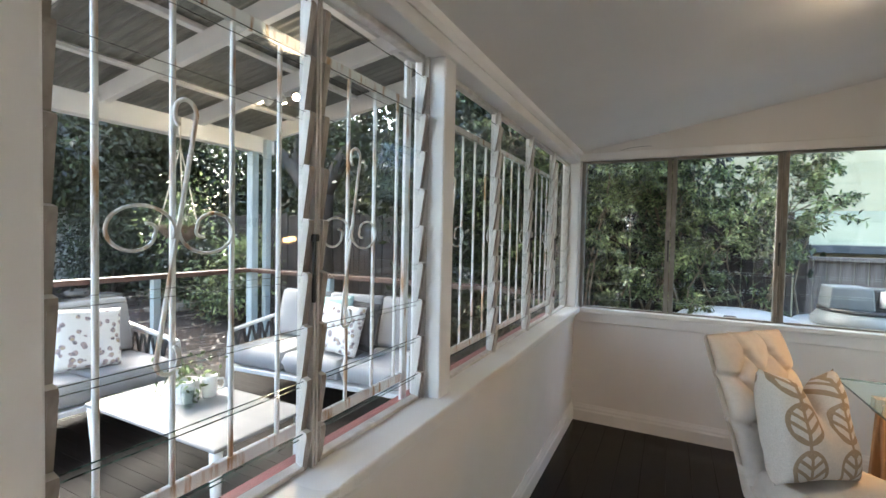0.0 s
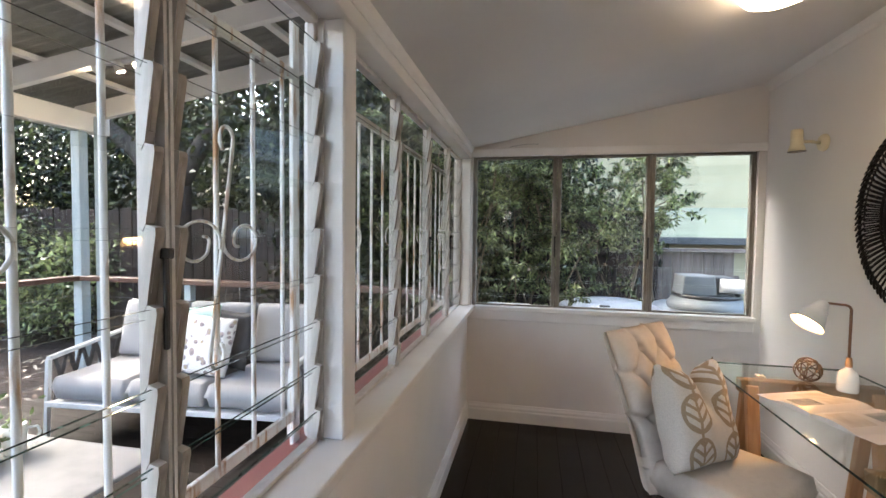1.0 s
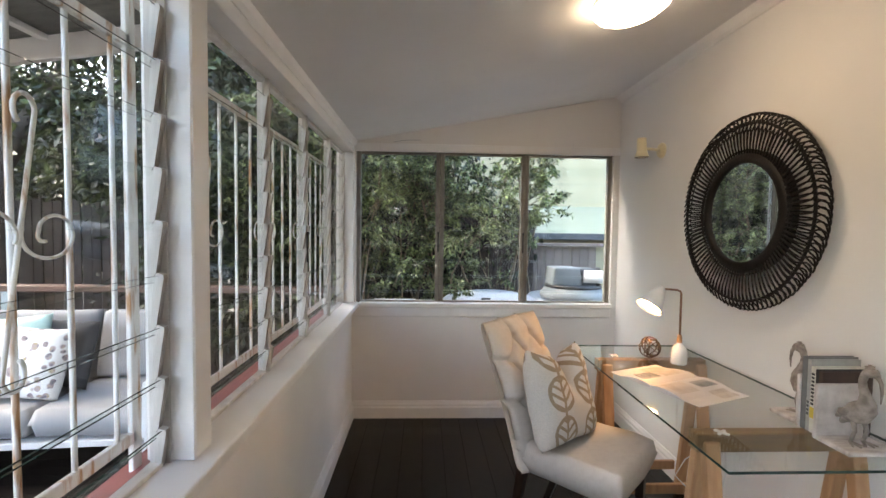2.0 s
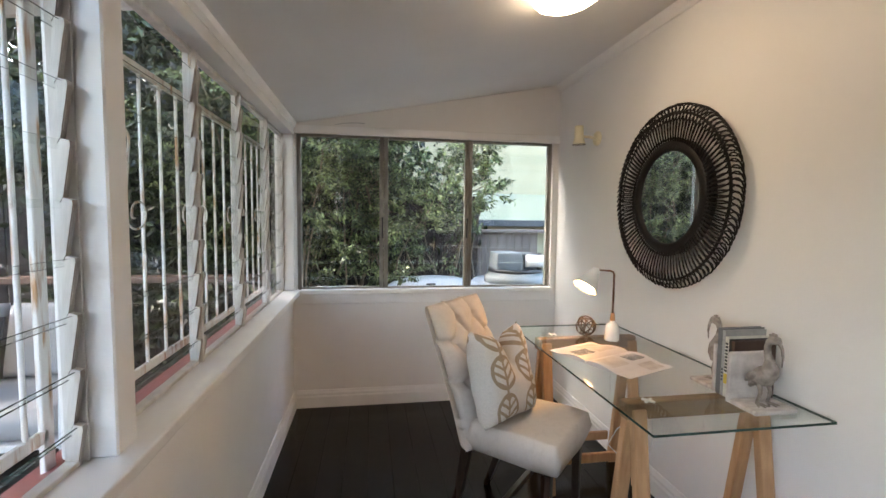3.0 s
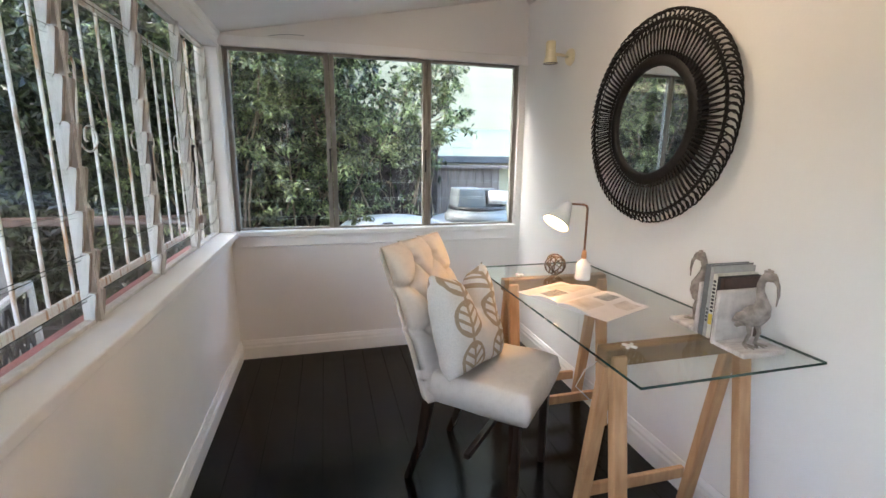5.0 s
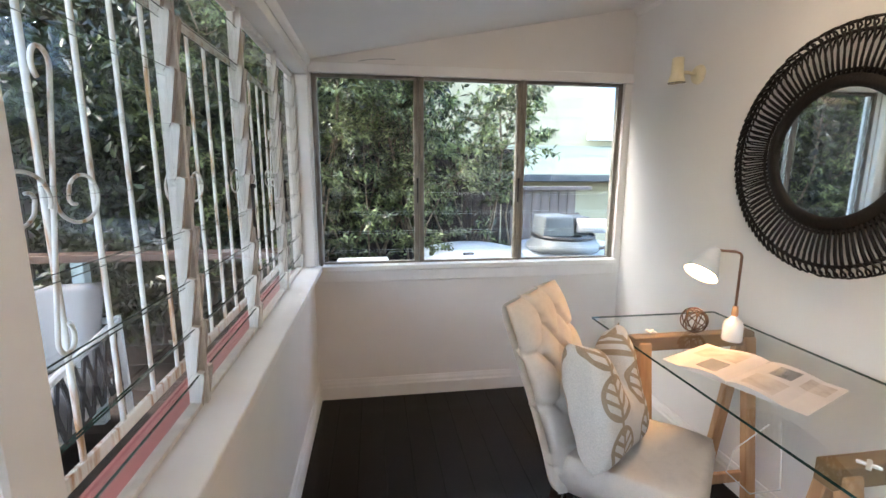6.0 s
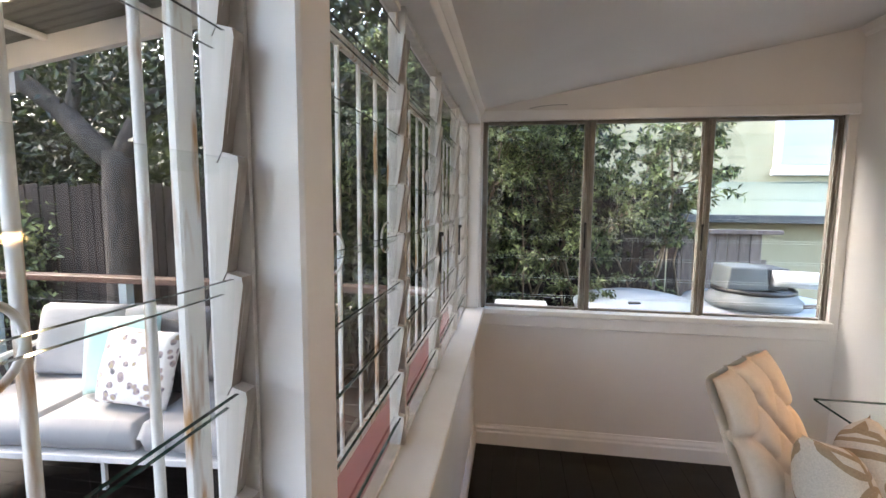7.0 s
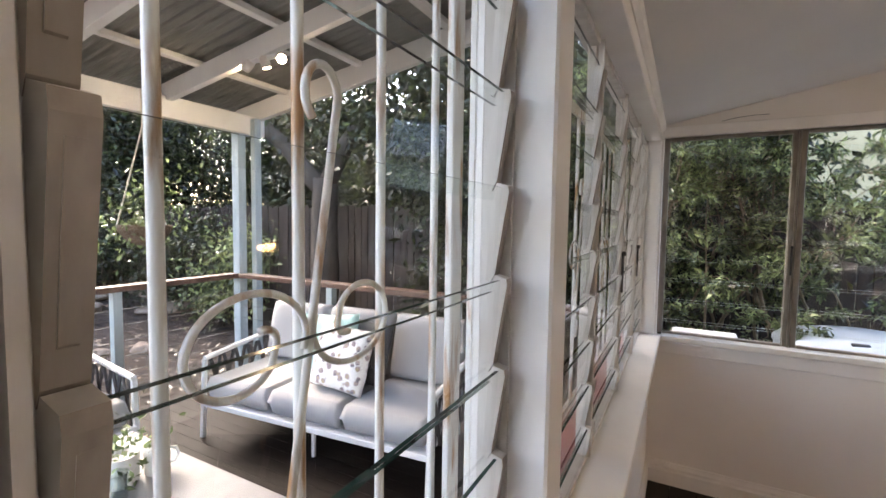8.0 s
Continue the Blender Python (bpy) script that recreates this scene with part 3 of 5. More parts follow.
trestle(1.525)
trestle(2.30)
desk = thing("glass_desk", Matrix(), "clear green-edged glass desk resting on two trestles", "desk")
for nm, flat, mats, lab in (("desk_top", True, (M_DESKGLASS, M_CLEAR), ""), ("polished_edge", False, (M_EDGE,), "dark green polished glass edge")):
    bm = bx(0.675, 1.272, 1.28, 2.52, 0.747, 0.755)
    bm.normal_update()
    bmesh.ops.delete(bm, geom=[f for f in bm.faces if (abs(f.normal.z) > 0.5) != flat], context="FACES")
    for f in bm.faces:
        f.material_index = 1 if flat and f.normal.z < 0 else 0
    part(nm, bm, mats, desk, lab)
TOP = 0.7555
for i, (px, py) in enumerate(((0.80, 1.49), (0.82, 2.31))):
    f = thing("glass_fixing", Matrix.Translation((px, py, TOP)), "small clear plastic cross spacer on the desk top", "spacer", "spacers")
    for a in (35, 125):
        part("arm", moved(bx(-0.022, 0.022, -0.005, 0.005, 0, 0.007, 0.002), pose(0, 0, 0, 0, 0, a)), M_CERAMIC, f)


# ---- chair ----
def chair():
    c = thing("dining_chair", pose(0.557, 1.996, 0, 0, 0, 46.8), "oatmeal linen upholstered chair with a buttoned back and dark legs", "chair")
    # seat, front at -y
    bm = cushion(0.424, 0.400, 0.132, 5, 0.075, 28, 0.0)
    moved(bm, Matrix.Translation((0, -0.042, 0.444)))
    part("seat", bm, M_LINEN, c, smooth=True)
    # back
    nu, nv = 56, 70
    W, Z0, Z1 = 0.428, 0.375, 0.962
    tufts = []
    for r in range(4):
        for k in range(3 if r % 2 else 2):
            tufts.append(((k - (1.0 if r % 2 else 0.5)) * 0.138, 0.888 - r * 0.082))
    folds = []
    for tx, tz in tufts:
        for dx in (0.069, -0.069):
            if min((tx + dx - a) ** 2 + (tz - 0.082 - b) ** 2 for a, b in tufts) < 1e-4:
                folds.append((tx, tz, tx + dx, tz - 0.082))
    folds += [(tx, tz, tx * 1.05, 0.97) for tx, tz in tufts[:2]]
    folds += [(tx, tz, math.copysign(0.225, tx), tz + 0.01) for tx, tz in tufts if abs(tx) > 0.13]
    bm = bmesh.new()

    def spine(z):
        t = (z - 0.375) / 0.582
        return 0.157 + 0.200 * max(0, t) ** 1.2

    grid = {}
    for side in (0, 1):
        for i in range(nu + 1):
            for j in range(nv + 1):
                u, v = 2 * i / nu - 1, j / nv
                x, z = W / 2 * u, Z0 + (Z1 - Z0) * v
                round_ = (1 - abs(u) ** 10) * (1 - max(0, 2 * v - 1) ** 14) * (1 - max(0, 1 - 2 * v) ** 20)
                y = spine(z)
                if side == 0:
                    puff = 0.022 * (1 - u ** 4)
                    soft = min(1, max(0, (z - 0.56) / 0.08))
                    dim = max(0.046 * math.exp(-((x - tx) ** 2 + (z - tz) ** 2) / 0.00038) for tx, tz in tufts)
                    fold = 0.0
                    for ax, az, ex, ez in folds:
                        dx, dz = ex - ax, ez - az
                        w = min(1, max(0, ((x - ax) * dx + (z - az) * dz) / (dx * dx + dz * dz)))
                        q = math.sqrt((x - ax - w * dx) ** 2 + (z - az - w * dz) ** 2)
                        fold = max(fold, 0.036 * math.exp(-q / 0.011))
                    y += -(0.046 - 0.032 * v) * round_ ** 0.4 - (puff + 0.012 * soft) * round_ + max(dim, fold) * (0.25 + 0.75 * soft)
                else:
                    y += 0.048 * round_ ** 0.4
                grid[side, i, j] = bm.verts.new((x, y, z))
    for side in (0, 1):
        for i in range(nu):
            for j in range(nv):
                q = [grid[side, i, j], grid[side, i + 1, j], grid[side, i + 1, j + 1], grid[side, i, j + 1]]
                bm.faces.new(q if side == 0 else q[::-1])
    rim = [(i, 0) for i in range(nu)] + [(nu, j) for j in range(nv)] + [(i, nv) for i in range(nu, 0, -1)] + [(0, j) for j in range(nv, 0, -1)]
    for a, b in zip(rim, rim[1:] + rim[:1]):
        bm.faces.new((grid[0, a[0], a[1]], grid[1, a[0], a[1]], grid[1, b[0], b[1]], grid[0, b[0], b[1]]))
    bmesh.ops.recalc_face_normals(bm, faces=bm.faces)
    for v in bm.verts:
        v.co.x *= 0.97 + 0.03 * v.co.z
    back = part("backrest", bm, M_LINEN, c, smooth=True)
    for tx, tz in tufts:
        part("button", lathe([(0, 0.006), (0.006, 0.0045), (0.009, 0.0)], 10, m=Matrix.Translation((tx, spine(tz) + 0.004, tz)) @ pose(0, 0, 0, 90, 0, 0)), M_LINEN, back, smooth=True)
    for sx in (-1, 1):
        part("leg", tube([(sx * 0.185, -0.185, 0.385), (sx * 0.185, -0.187, 0.0)], [0.026, 0.017], 4), M_DARKWOOD, c)
        part("leg", tube([(sx * 0.185, 0.165, 0.385), (sx * 0.185, 0.20, 0.18), (sx * 0.185, 0.265, 0.0)], [0.026, 0.022, 0.017], 4), M_DARKWOOD, c)
    part("stretcher", bx(-0.19, 0.19, -0.012, 0.012, 0.18, 0.205, 0.003), M_DARKWOOD, c)
    return c


chair()
bm = cushion(0.385, 0.40, 0.17, 3, 0.42, 34, 0.10)
for v in bm.verts:
    u, w = v.co.x / 0.1925, v.co.y / 0.20
    dent = math.exp(-((u - 0.12) / 0.30) ** 2) * max(0, w + 0.25) ** 1.4
    v.co.y -= 0.105 * dent
    v.co.z *= 1 - 0.35 * min(1, dent)
    ear = max(0, w - 0.2) * max(0, abs(u) - 0.35)
    v.co.y += 0.06 * ear
    v.co.x *= 1 - 0.22 * max(0, w) * (1 - 0.3 * abs(u))
    v.co.z += 0.006 * noise.noise((u * 3.1, w * 3.1, v.co.z * 20)) + 0.05 * ear * (1 if u > 0 else -0.6)
pil = solid("chair_cushion", moved(bm, pose(0, 0, 0, 90, 0, 0)), M_LEAFPRINT, "cream scatter cushion with embroidered tan leaves on the chair", "cushion", smooth=True)
pil.matrix_world = pose(0.458, 1.985, 0.682, -17, 3, 38) @ Matrix.Diagonal((0.91, 0.95, 0.91, 1))


# ---- mirror ----
def mirror():
    MX, MY, MZ = 1.285, 2.05, 1.447
    g = thing("wall_mirror", Matrix.Translation((MX, MY, MZ)), "round mirror in a black woven rattan sunburst frame on the wall", "mirror")
    to = pose(0, 0, 0, 0, -90, 0)
    part("glass", lathe([(0, 0.046), (0.209, 0.046), (0.211, 0.041)], 64, m=to), M_MIRROR, g, "silvered mirror glass")
    part("inner_frame", lathe([(0.208, 0.044), (0.209, 0.054), (0.215, 0.060), (0.228, 0.060), (0.245, 0.055), (0.258, 0.042), (0.258, 0.012), (0.20, 0.005)], 64, m=to), M_RATTAN, g, smooth=True)
    for r, h, w in ((0.372, 0.056, 0.006), (0.262, 0.050, 0.005)):
        part("hoop", tube([(-h, r * math.cos(2 * math.pi * k / 90), r * math.sin(2 * math.pi * k / 90)) for k in range(90)], w, 6, closed=True), M_RATTAN, g, smooth=True)
    # looped canes: a leg out from the inner frame, a wide loop past the hoop that laps its neighbours, a leg back
    N = 100
    step = 2 * math.pi / N
    legs = ((0.250, 0.22, 0.052), (0.29, 0.26, 0.058), (0.335, 0.30, 0.062), (0.365, 0.46, 0.064), (0.382, 0.95, 0.063), (0.395, 1.25, 0.058), (0.403, 1.15, 0.052), (0.408, 0.70, 0.044), (0.409, 0.0, 0.036))
    back = ((0.408, 0.70, 0.030), (0.403, 1.15, 0.026), (0.395, 1.25, 0.026), (0.382, 0.95, 0.032), (0.365, 0.46, 0.044), (0.335, 0.30, 0.052), (0.29, 0.26, 0.051), (0.250, 0.22, 0.046))
    path = [(r, -w, h) for r, w, h in legs] + list(back)
    for i in range(N):
        jit = 0.10 * noise.noise((i * 3.7, 0.5, 0))
        pts = []
        for r, w, h in path:
            r += 0.004 * noise.noise((i * 2.1, r * 9, 1)) * (r > 0.36)
            th = (i + jit + w) * step
            pts.append((-h, r * math.cos(th), r * math.sin(th)))
        part("cane", tube(pts, 0.0036, 5), M_RATTAN, g, smooth=True)
    return g


mirror()


# ---- lamps ----
def oyster():
    cx, cy = 0.615, 1.79
    g = thing("ceiling_light", pose(cx, cy, ceil_z(cx), 0, -math.degrees(math.atan(CZS)), 0), "lit round opal glass ceiling light", "ceiling light")
    part("base", lathe([(0, 0), (0.132, 0), (0.134, -0.012), (0.128, -0.02), (0, -0.02)], 48), M_WHITEMETAL, g, smooth=True)
    part("diffuser", lathe([(0.138, -0.02), (0.136, -0.035), (0.12, -0.058), (0.086, -0.076), (0.043, -0.085), (0, -0.087)], 48), M_OYSTER, g, "glowing opal glass", smooth=True)


oyster()


def desk_lamp():
    g = thing("desk_lamp", Matrix.Translation((1.075, 2.19, TOP)), "white desk lamp with a copper stem and lit shade", "lamp")
    part("base", lathe([(0, 0), (0.033, 0), (0.035, 0.006), (0.034, 0.06), (0.028, 0.078), (0.012, 0.092), (0.010, 0.11), (0, 0.11)], 28), M_CERAMIC, g, smooth=True)
    part("neck", lathe([(0.011, 0.085), (0.012, 0.11), (0.009, 0.135), (0, 0.135)], 16), M_OAK, g, smooth=True)
    part("stem", tube([(0, 0, 0.10), (0, 0, 0.325), (-0.003, 0.004, 0.335), (-0.012, 0.012, 0.34), (-0.062, 0.058, 0.34)], 0.005, 10), M_COPPER, g, "bent copper stem", smooth=True)
    sh = Matrix.Translation((-0.066, 0.058, 0.333)) @ Vector((-0.62, -0.2, -0.75)).to_track_quat("-Z", "Y").to_matrix().to_4x4()
    part("shade", lathe([(0.018, 0.012), (0.022, 0.0), (0.062, -0.105), (0.0605, -0.105), (0.0205, 0.0), (0.0, 0.008)], 36, m=sh), M_WHITEMETAL, g, "white enamel cone shade", smooth=True)
    part("bulb", lathe([(0, -0.02), (0.016, -0.03), (0.038, -0.062), (0.047, -0.082), (0.044, -0.096), (0.026, -0.106), (0, -0.109)], 20, m=sh), M_BULB, g, "glowing bulb", smooth=True)
    return g, sh


lampg, lamp_sh = desk_lamp()


def wall_spot():
    g = thing("wall_spotlight", Matrix.Translation((XR, 2.80, 1.842)), "small cream metal adjustable wall spotlight, unlit", "spotlight")
    part("wall_plate", lathe([(0, 0.02), (0.03, 0.02), (0.042, 0.012), (0.045, 0), (0, 0)], 24, m=pose(0, 0, 0, 0, -90, 0)), M_CREAMFIT, g, smooth=True)
    part("arm", tube([(-0.015, 0, 0), (-0.07, -0.015, 0.004), (-0.125, -0.038, 0.0)], 0.008, 10), M_CREAMFIT, g, smooth=True)
    b = pose(-0.145, -0.042, 0.002, 3, -3, 0)
    can = part("lamp_can", lathe([(0, 0.06), (0.020, 0.06), (0.026, 0.054), (0.027, -0.012), (0.031, -0.022), (0.038, -0.05), (0.034, -0.05), (0.027, -0.03), (0, -0.03)], 24, m=b), M_CREAMFIT, g, smooth=True)
    part("rim", tube([tuple(b @ Vector((0.037 * math.cos(a * 0.2618), 0.037 * math.sin(a * 0.2618), -0.051))) for a in range(24)], 0.003, 6, closed=True), M_BRONZE, can, smooth=True)


wall_spot()


# ---- things on the desk ----
def orb():
    g = thing("wire_orb", Matrix.Translation((0.985, 2.285, TOP + 0.052)), "openwork ball of dark brass rings on the desk", "ornament")
    rnd = random.Random(5)
    for i in range(9):
        m = pose(0, 0, 0, rnd.uniform(0, 180), rnd.uniform(0, 180), rnd.uniform(0, 180))
        part("ring", tube([tuple(m @ Vector((0.047 * math.cos(k * math.pi / 18), 0.047 * math.sin(k * math.pi / 18), 0.012))) for k in range(36)], 0.0024, 6, closed=True), M_BRASS, g, smooth=True)


orb()


def magazine():
    g = thing("magazine", pose(0.905, 1.925, TOP, 0, 0, -68), "open glossy magazine lying on the glass desk", "magazine")
    for s in (-1, 1):
        bm = bmesh.new()
        nx, W, D = 14, 0.205, 0.275
        rows = []
        for top in (1, 0):
            for i in range(nx + 1):
                u = i / nx
                z = (0.002 + 0.019 * math.sin(math.pi * min(1, u * 1.25 + 0.12)) ** 0.8 * (1 - 0.6 * u)) if top else 0.0005
                rows.append([bm.verts.new((s * (0.001 + W * u), -D / 2, z)), bm.verts.new((s * (0.001 + W * u), D / 2, z))])
        for k in range(2):
            for i in range(nx):
                a, b = rows[k * (nx + 1) + i], rows[k * (nx + 1) + i + 1]
                bm.faces.new((a[0], b[0], b[1], a[1]))
        for j in (0, 1):
            for i in range(nx):
                bm.faces.new((rows[i][j], rows[i + 1][j], rows[nx + 2 + i][j], rows[nx + 1 + i][j]))
        bm.faces.new((rows[nx][0], rows[nx][1], rows[2 * nx + 1][1], rows[2 * nx + 1][0]))
        bmesh.ops.recalc_face_normals(bm, faces=bm.faces)
        part("page_block", bm, M_PAPER, g, smooth=False)
        for k, (u0, u1, v0, v1) in enumerate(((0.12, 0.55, -0.115, -0.01), (0.60, 0.92, 0.02, 0.11)) if s > 0 else ((0.2, 0.88, 0.0, 0.115),)):
            bm = bmesh.new()
            pts = []
            for i in range(7):
                u = u0 + (u1 - u0) * i / 6
                z = 0.0028 + 0.019 * math.sin(math.pi * min(1, u * 1.25 + 0.12)) ** 0.8 * (1 - 0.6 * u)
                pts.append((bm.verts.new((s * (0.001 + W * u), v0, z)), bm.verts.new((s * (0.001 + W * u), v1, z))))
            for a, b in zip(pts, pts[1:]):
                bm.faces.new((a[0], b[0], b[1], a[1]))
            part("picture", bm, M_PHOTO, g)
        for k in range(9):
            v = (-0.115 + 0.011 * k) if s < 0 else (0.10 - 0.010 * k - 0.0)
            u = 0.3 if s < 0 else 0.34
            z = 0.0028 + 0.019 * math.sin(math.pi * min(1, u * 1.25 + 0.12)) ** 0.8 * (1 - 0.6 * u)
            part("text_bar", bx(min(s * 0.045, s * 0.105), max(s * 0.045, s * 0.105), v, v + 0.003, z - 0.001, z + 0.0006), M_PUMP, g)


magazine()


def flat_mat(name, c, rough=0.5):
    return grained(name, tuple(v * 0.9 for v in c), tuple(min(1, v * 1.1) for v in c), 40, rough, 0.03)


BOOKS = [("slate_cover", (0.13, 0.135, 0.14), 0.018, 0.226, 0.16), ("silver_cover", (0.34, 0.34, 0.33), 0.012, 0.222, 0.155),
         ("ivory_cover", (0.62, 0.60, 0.52), 0.015, 0.203, 0.150), ("black_cover", (0.015, 0.015, 0.016), 0.010, 0.198, 0.150), ("umber_cover", (0.055, 0.028, 0.02), 0.012, 0.196, 0.155)]


def book(y, nm, col, t, h, d, spine):
    g = thing("book", Matrix.Translation((1.085, y, TOP)), spine, "book", "books between the bookends")
    cm = flat_mat(nm, col)
    bm = bx(0, d, 0, 0.0025, 0, h)
    bx(0, d, t - 0.0025, t, 0, h, bm=bm)
    bx(-0.002, 0.0015, 0, t, 0, h, bm=bm)
    part("cover", bm, cm, g)
    part("pages", bx(0.0015, d - 0.004, 0.0025, t - 0.0025, 0.003, h - 0.003), M_PAPER, g)
    return g


yb = 1.535
for k, (nm, col, t, h, d) in enumerate(BOOKS):
    lab = ("dark slate hardback book standing upright", "silver-grey hardback book standing upright", "ivory book with dark spine print and a yellow label", "black book standing upright", "dark umber book standing upright")[k]
    yb -= t + 0.001
    g = book(yb, nm, col, t, h, d, lab)
    if k == 2:
        for j in range(9):
            part("text_bar", bx(-0.0035, -0.0018, 0.003, t - 0.003, 0.085 + j * 0.0115, 0.092 + j * 0.0115), M_BLACK, g)
        part("spine_label", bx(-0.0036, -0.0018, 0.001, t - 0.001, 0.045, 0.078), flat_mat("yellow_label", (0.62, 0.46, 0.06)), g, "yellow label")
    if k == 1:
        for j in range(4):
            part("text_bar", bx(-0.0035, -0.0018, 0.003, t - 0.003, 0.05 + j * 0.012, 0.057 + j * 0.012), M_PUMPD, g)
    if k == 3:
        part("text_bar", bx(-0.0035, -0.0018, 0.003, t - 0.003, 0.03, 0.10), M_WASHWOOD, g)
YBOOK = yb


def bookend(m, label):
    g = thing("bookend", m, label, "bookend", "bookends")
    part("base", bx(-0.075, 0.075, -0.0, 0.105, 0, 0.014, 0.003), M_WASHWOOD, g)
    part("upright", bx(-0.075, 0.075, -0.014, -0.0005, 0, 0.165, 0.003), M_WASHWOOD, g)
    # wading bird carving
    bm = bmesh.new()
    body = [(0, 0.002, 0.052), (0, 0.012, 0.066), (0, 0.026, 0.080), (0, 0.045, 0.094), (0, 0.060, 0.112), (0, 0.066, 0.130), (0, 0.061, 0.148), (0, 0.054, 0.166), (0, 0.052, 0.184), (0, 0.057, 0.200), (0, 0.068, 0.210), (0, 0.080, 0.210), (0, 0.089, 0.205)]
    tube(body, [0.005, 0.011, 0.021, 0.029, 0.026, 0.018, 0.0115, 0.009, 0.008, 0.009, 0.0135, 0.0125, 0.007], 12, bm)
    tube([(0, 0.087, 0.206), (0, 0.097, 0.192), (0, 0.101, 0.168), (0, 0.099, 0.140)], [0.006, 0.0042, 0.003, 0.0012], 8, bm)
    for dy, dz in ((-0.010, 0.008), (0.0, 0.014), (0.009, 0.012)):
        tube([(0, 0.068 + dy * 0.5, 0.216), (0, 0.068 + dy, 0.216 + dz)], [0.005, 0.0035], 6, bm)
    for sx in (-1, 1):
        tube([(sx * 0.020, 0.010, 0.072), (sx * 0.027, 0.034, 0.094), (sx * 0.019, 0.054, 0.112)], [0.004, 0.012, 0.005], 8, bm)
    for sx in (-1, 1):
        tube([(sx * 0.012, 0.045, 0.085), (sx * 0.015, 0.055, 0.05), (sx * 0.016, 0.045, 0.016)], [0.008, 0.0045, 0.004], 8, bm)
        for a in (-35, 0, 35):
            tube([(sx * 0.016, 0.045, 0.018), (sx * 0.016 + 0.026 * math.sin(radians(a)), 0.045 + 0.030 * math.cos(radians(a)), 0.016)], [0.004, 0.002], 6, bm)
    moved(bm, Matrix.Translation((0, 0.05, 0.014)) @ Matrix.Diagonal((1.2, 1.12, 1.08, 1)) @ Matrix.Translation((0, -0.045, -0.014)))
    part("carved_bird", bm, M_BIRD, g, "grey carved driftwood wading bird", smooth=True)
    return g


bookend(pose(1.155, 1.552, TOP, 0, 0, 0), "whitewashed wooden bookend with a grey carved bird")
bookend(pose(1.130, YBOOK - 0.016, TOP, 0, 0, 180), "whitewashed wooden bookend with a grey carved bird")

# cord under the desk
bm = tube([(1.25, 2.1, 0.45), (1.22, 2.05, 0.30), (1.15, 1.98, 0.27), (1.05, 2.0, 0.25), (1.0, 2.06, 0.3), (1.08, 2.12, 0.34), (1.24, 2.14, 0.42)], 0.0028, 6)
solid("power_cord", bm, M_WHITEMETAL, "white power cord looped under the desk", "cord", smooth=True)

# ---- the deck ----
DX0, DX1, DY0, DY1, DZ = -4.05, -0.72, -1.2, 3.38, -0.02
deck = thing("deck", Matrix(), "dark stained hardwood verandah deck boards", "deck", kind="structure")
part("bearer", bx(DX0 + 0.05, DX1, DY0, DY1, -0.25, -0.06), M_FENCE, deck)


def railing():
    g = thing("deck_railing", Matrix(), "pale blue posts with a red-brown timber handrail and wires", "railing")
    part("handrail", bx(-4.07, -3.96, DY0, 3.37, 0.905, 0.945, 0.004), M_RAIL, g, "red-brown timber handrail")
    part("handrail", bx(-3.96, -0.74, 3.27, 3.37, 0.905, 0.945, 0.004), M_RAIL, g, "red-brown timber handrail")
    for y in (2.32, 1.2, 0.1):
        part("post", bx(-4.045, -3.985, y - 0.03, y + 0.03, DZ, 0.905, 0.003), M_POST, g)
    for x in (-2.91, -1.8):
        part("post", bx(x - 0.03, x + 0.03, 3.29, 3.35, DZ, 0.905, 0.003), M_POST, g)
    for k in range(7):
        z = 0.08 + k * 0.115
        part("wire", tube([(-4.015, DY0, z), (-4.015, 3.32, z)], 0.002, 5), M_WIRE, g)
        part("wire", tube([(-4.015, 3.32, z), (-0.74, 3.32, z)], 0.002, 5), M_WIRE, g)


railing()
for px, py in ((-4.0, 3.325), (-4.0, -0.38)):
    solid("verandah_post", bx(px - 0.045, px + 0.045, py - 0.04, py + 0.04, DZ, 2.19, 0.005), M_POST, "pale blue painted timber verandah post", "post", "", "verandah posts")
solid("rail_post", bx(-3.94, -3.88, 3.40, 3.47, -0.3, 2.33, 0.005), M_POST, "pale grey-blue painted timber post", "post")


def rz(x):
    return 2.31 + 0.15 * (x + 4.0)


roof = thing("verandah_roof", Matrix(), "corrugated metal verandah roof on white painted rafters", "roof")
part("eave_beam", bx(-4.06, -3.94, -0.45, 3.56, 2.19, 2.355, 0.004), M_BEAM, roof, "white painted eave beam")
for y in (3.48, 2.69, 1.90, 1.11, 0.32, -0.42):
    h = 0.13 if y < 3.3 else 0.16
    part("rafter", extrude_xz([(-4.2, rz(-4.2)), (-0.73, rz(-0.73)), (-0.73, rz(-0.73) + h), (-4.2, rz(-4.2) + h)], y - 0.025, y + 0.025), M_BEAM, roof)
for x in (-3.55, -2.75, -1.95, -1.15):
    part("batten", bx(x - 0.03, x + 0.03, -0.45, 3.56, rz(x) + 0.13, rz(x) + 0.165), M_BEAM, roof)
V, F = [], []
ny = 600
for i in range(ny + 1):
    y = -0.5 + 4.11 * i / ny
    z = 0.009 * math.sin(2 * math.pi * y / 0.076)
    V += [(-4.35, y, rz(-4.35) + 0.178 + z), (-0.73, y, rz(-0.73) + 0.178 + z)]
    if i:
        F.append((2 * i - 2, 2 * i - 1, 2 * i + 1, 2 * i))
sheet("roof_sheet", V, F, M_ROOF, roof)


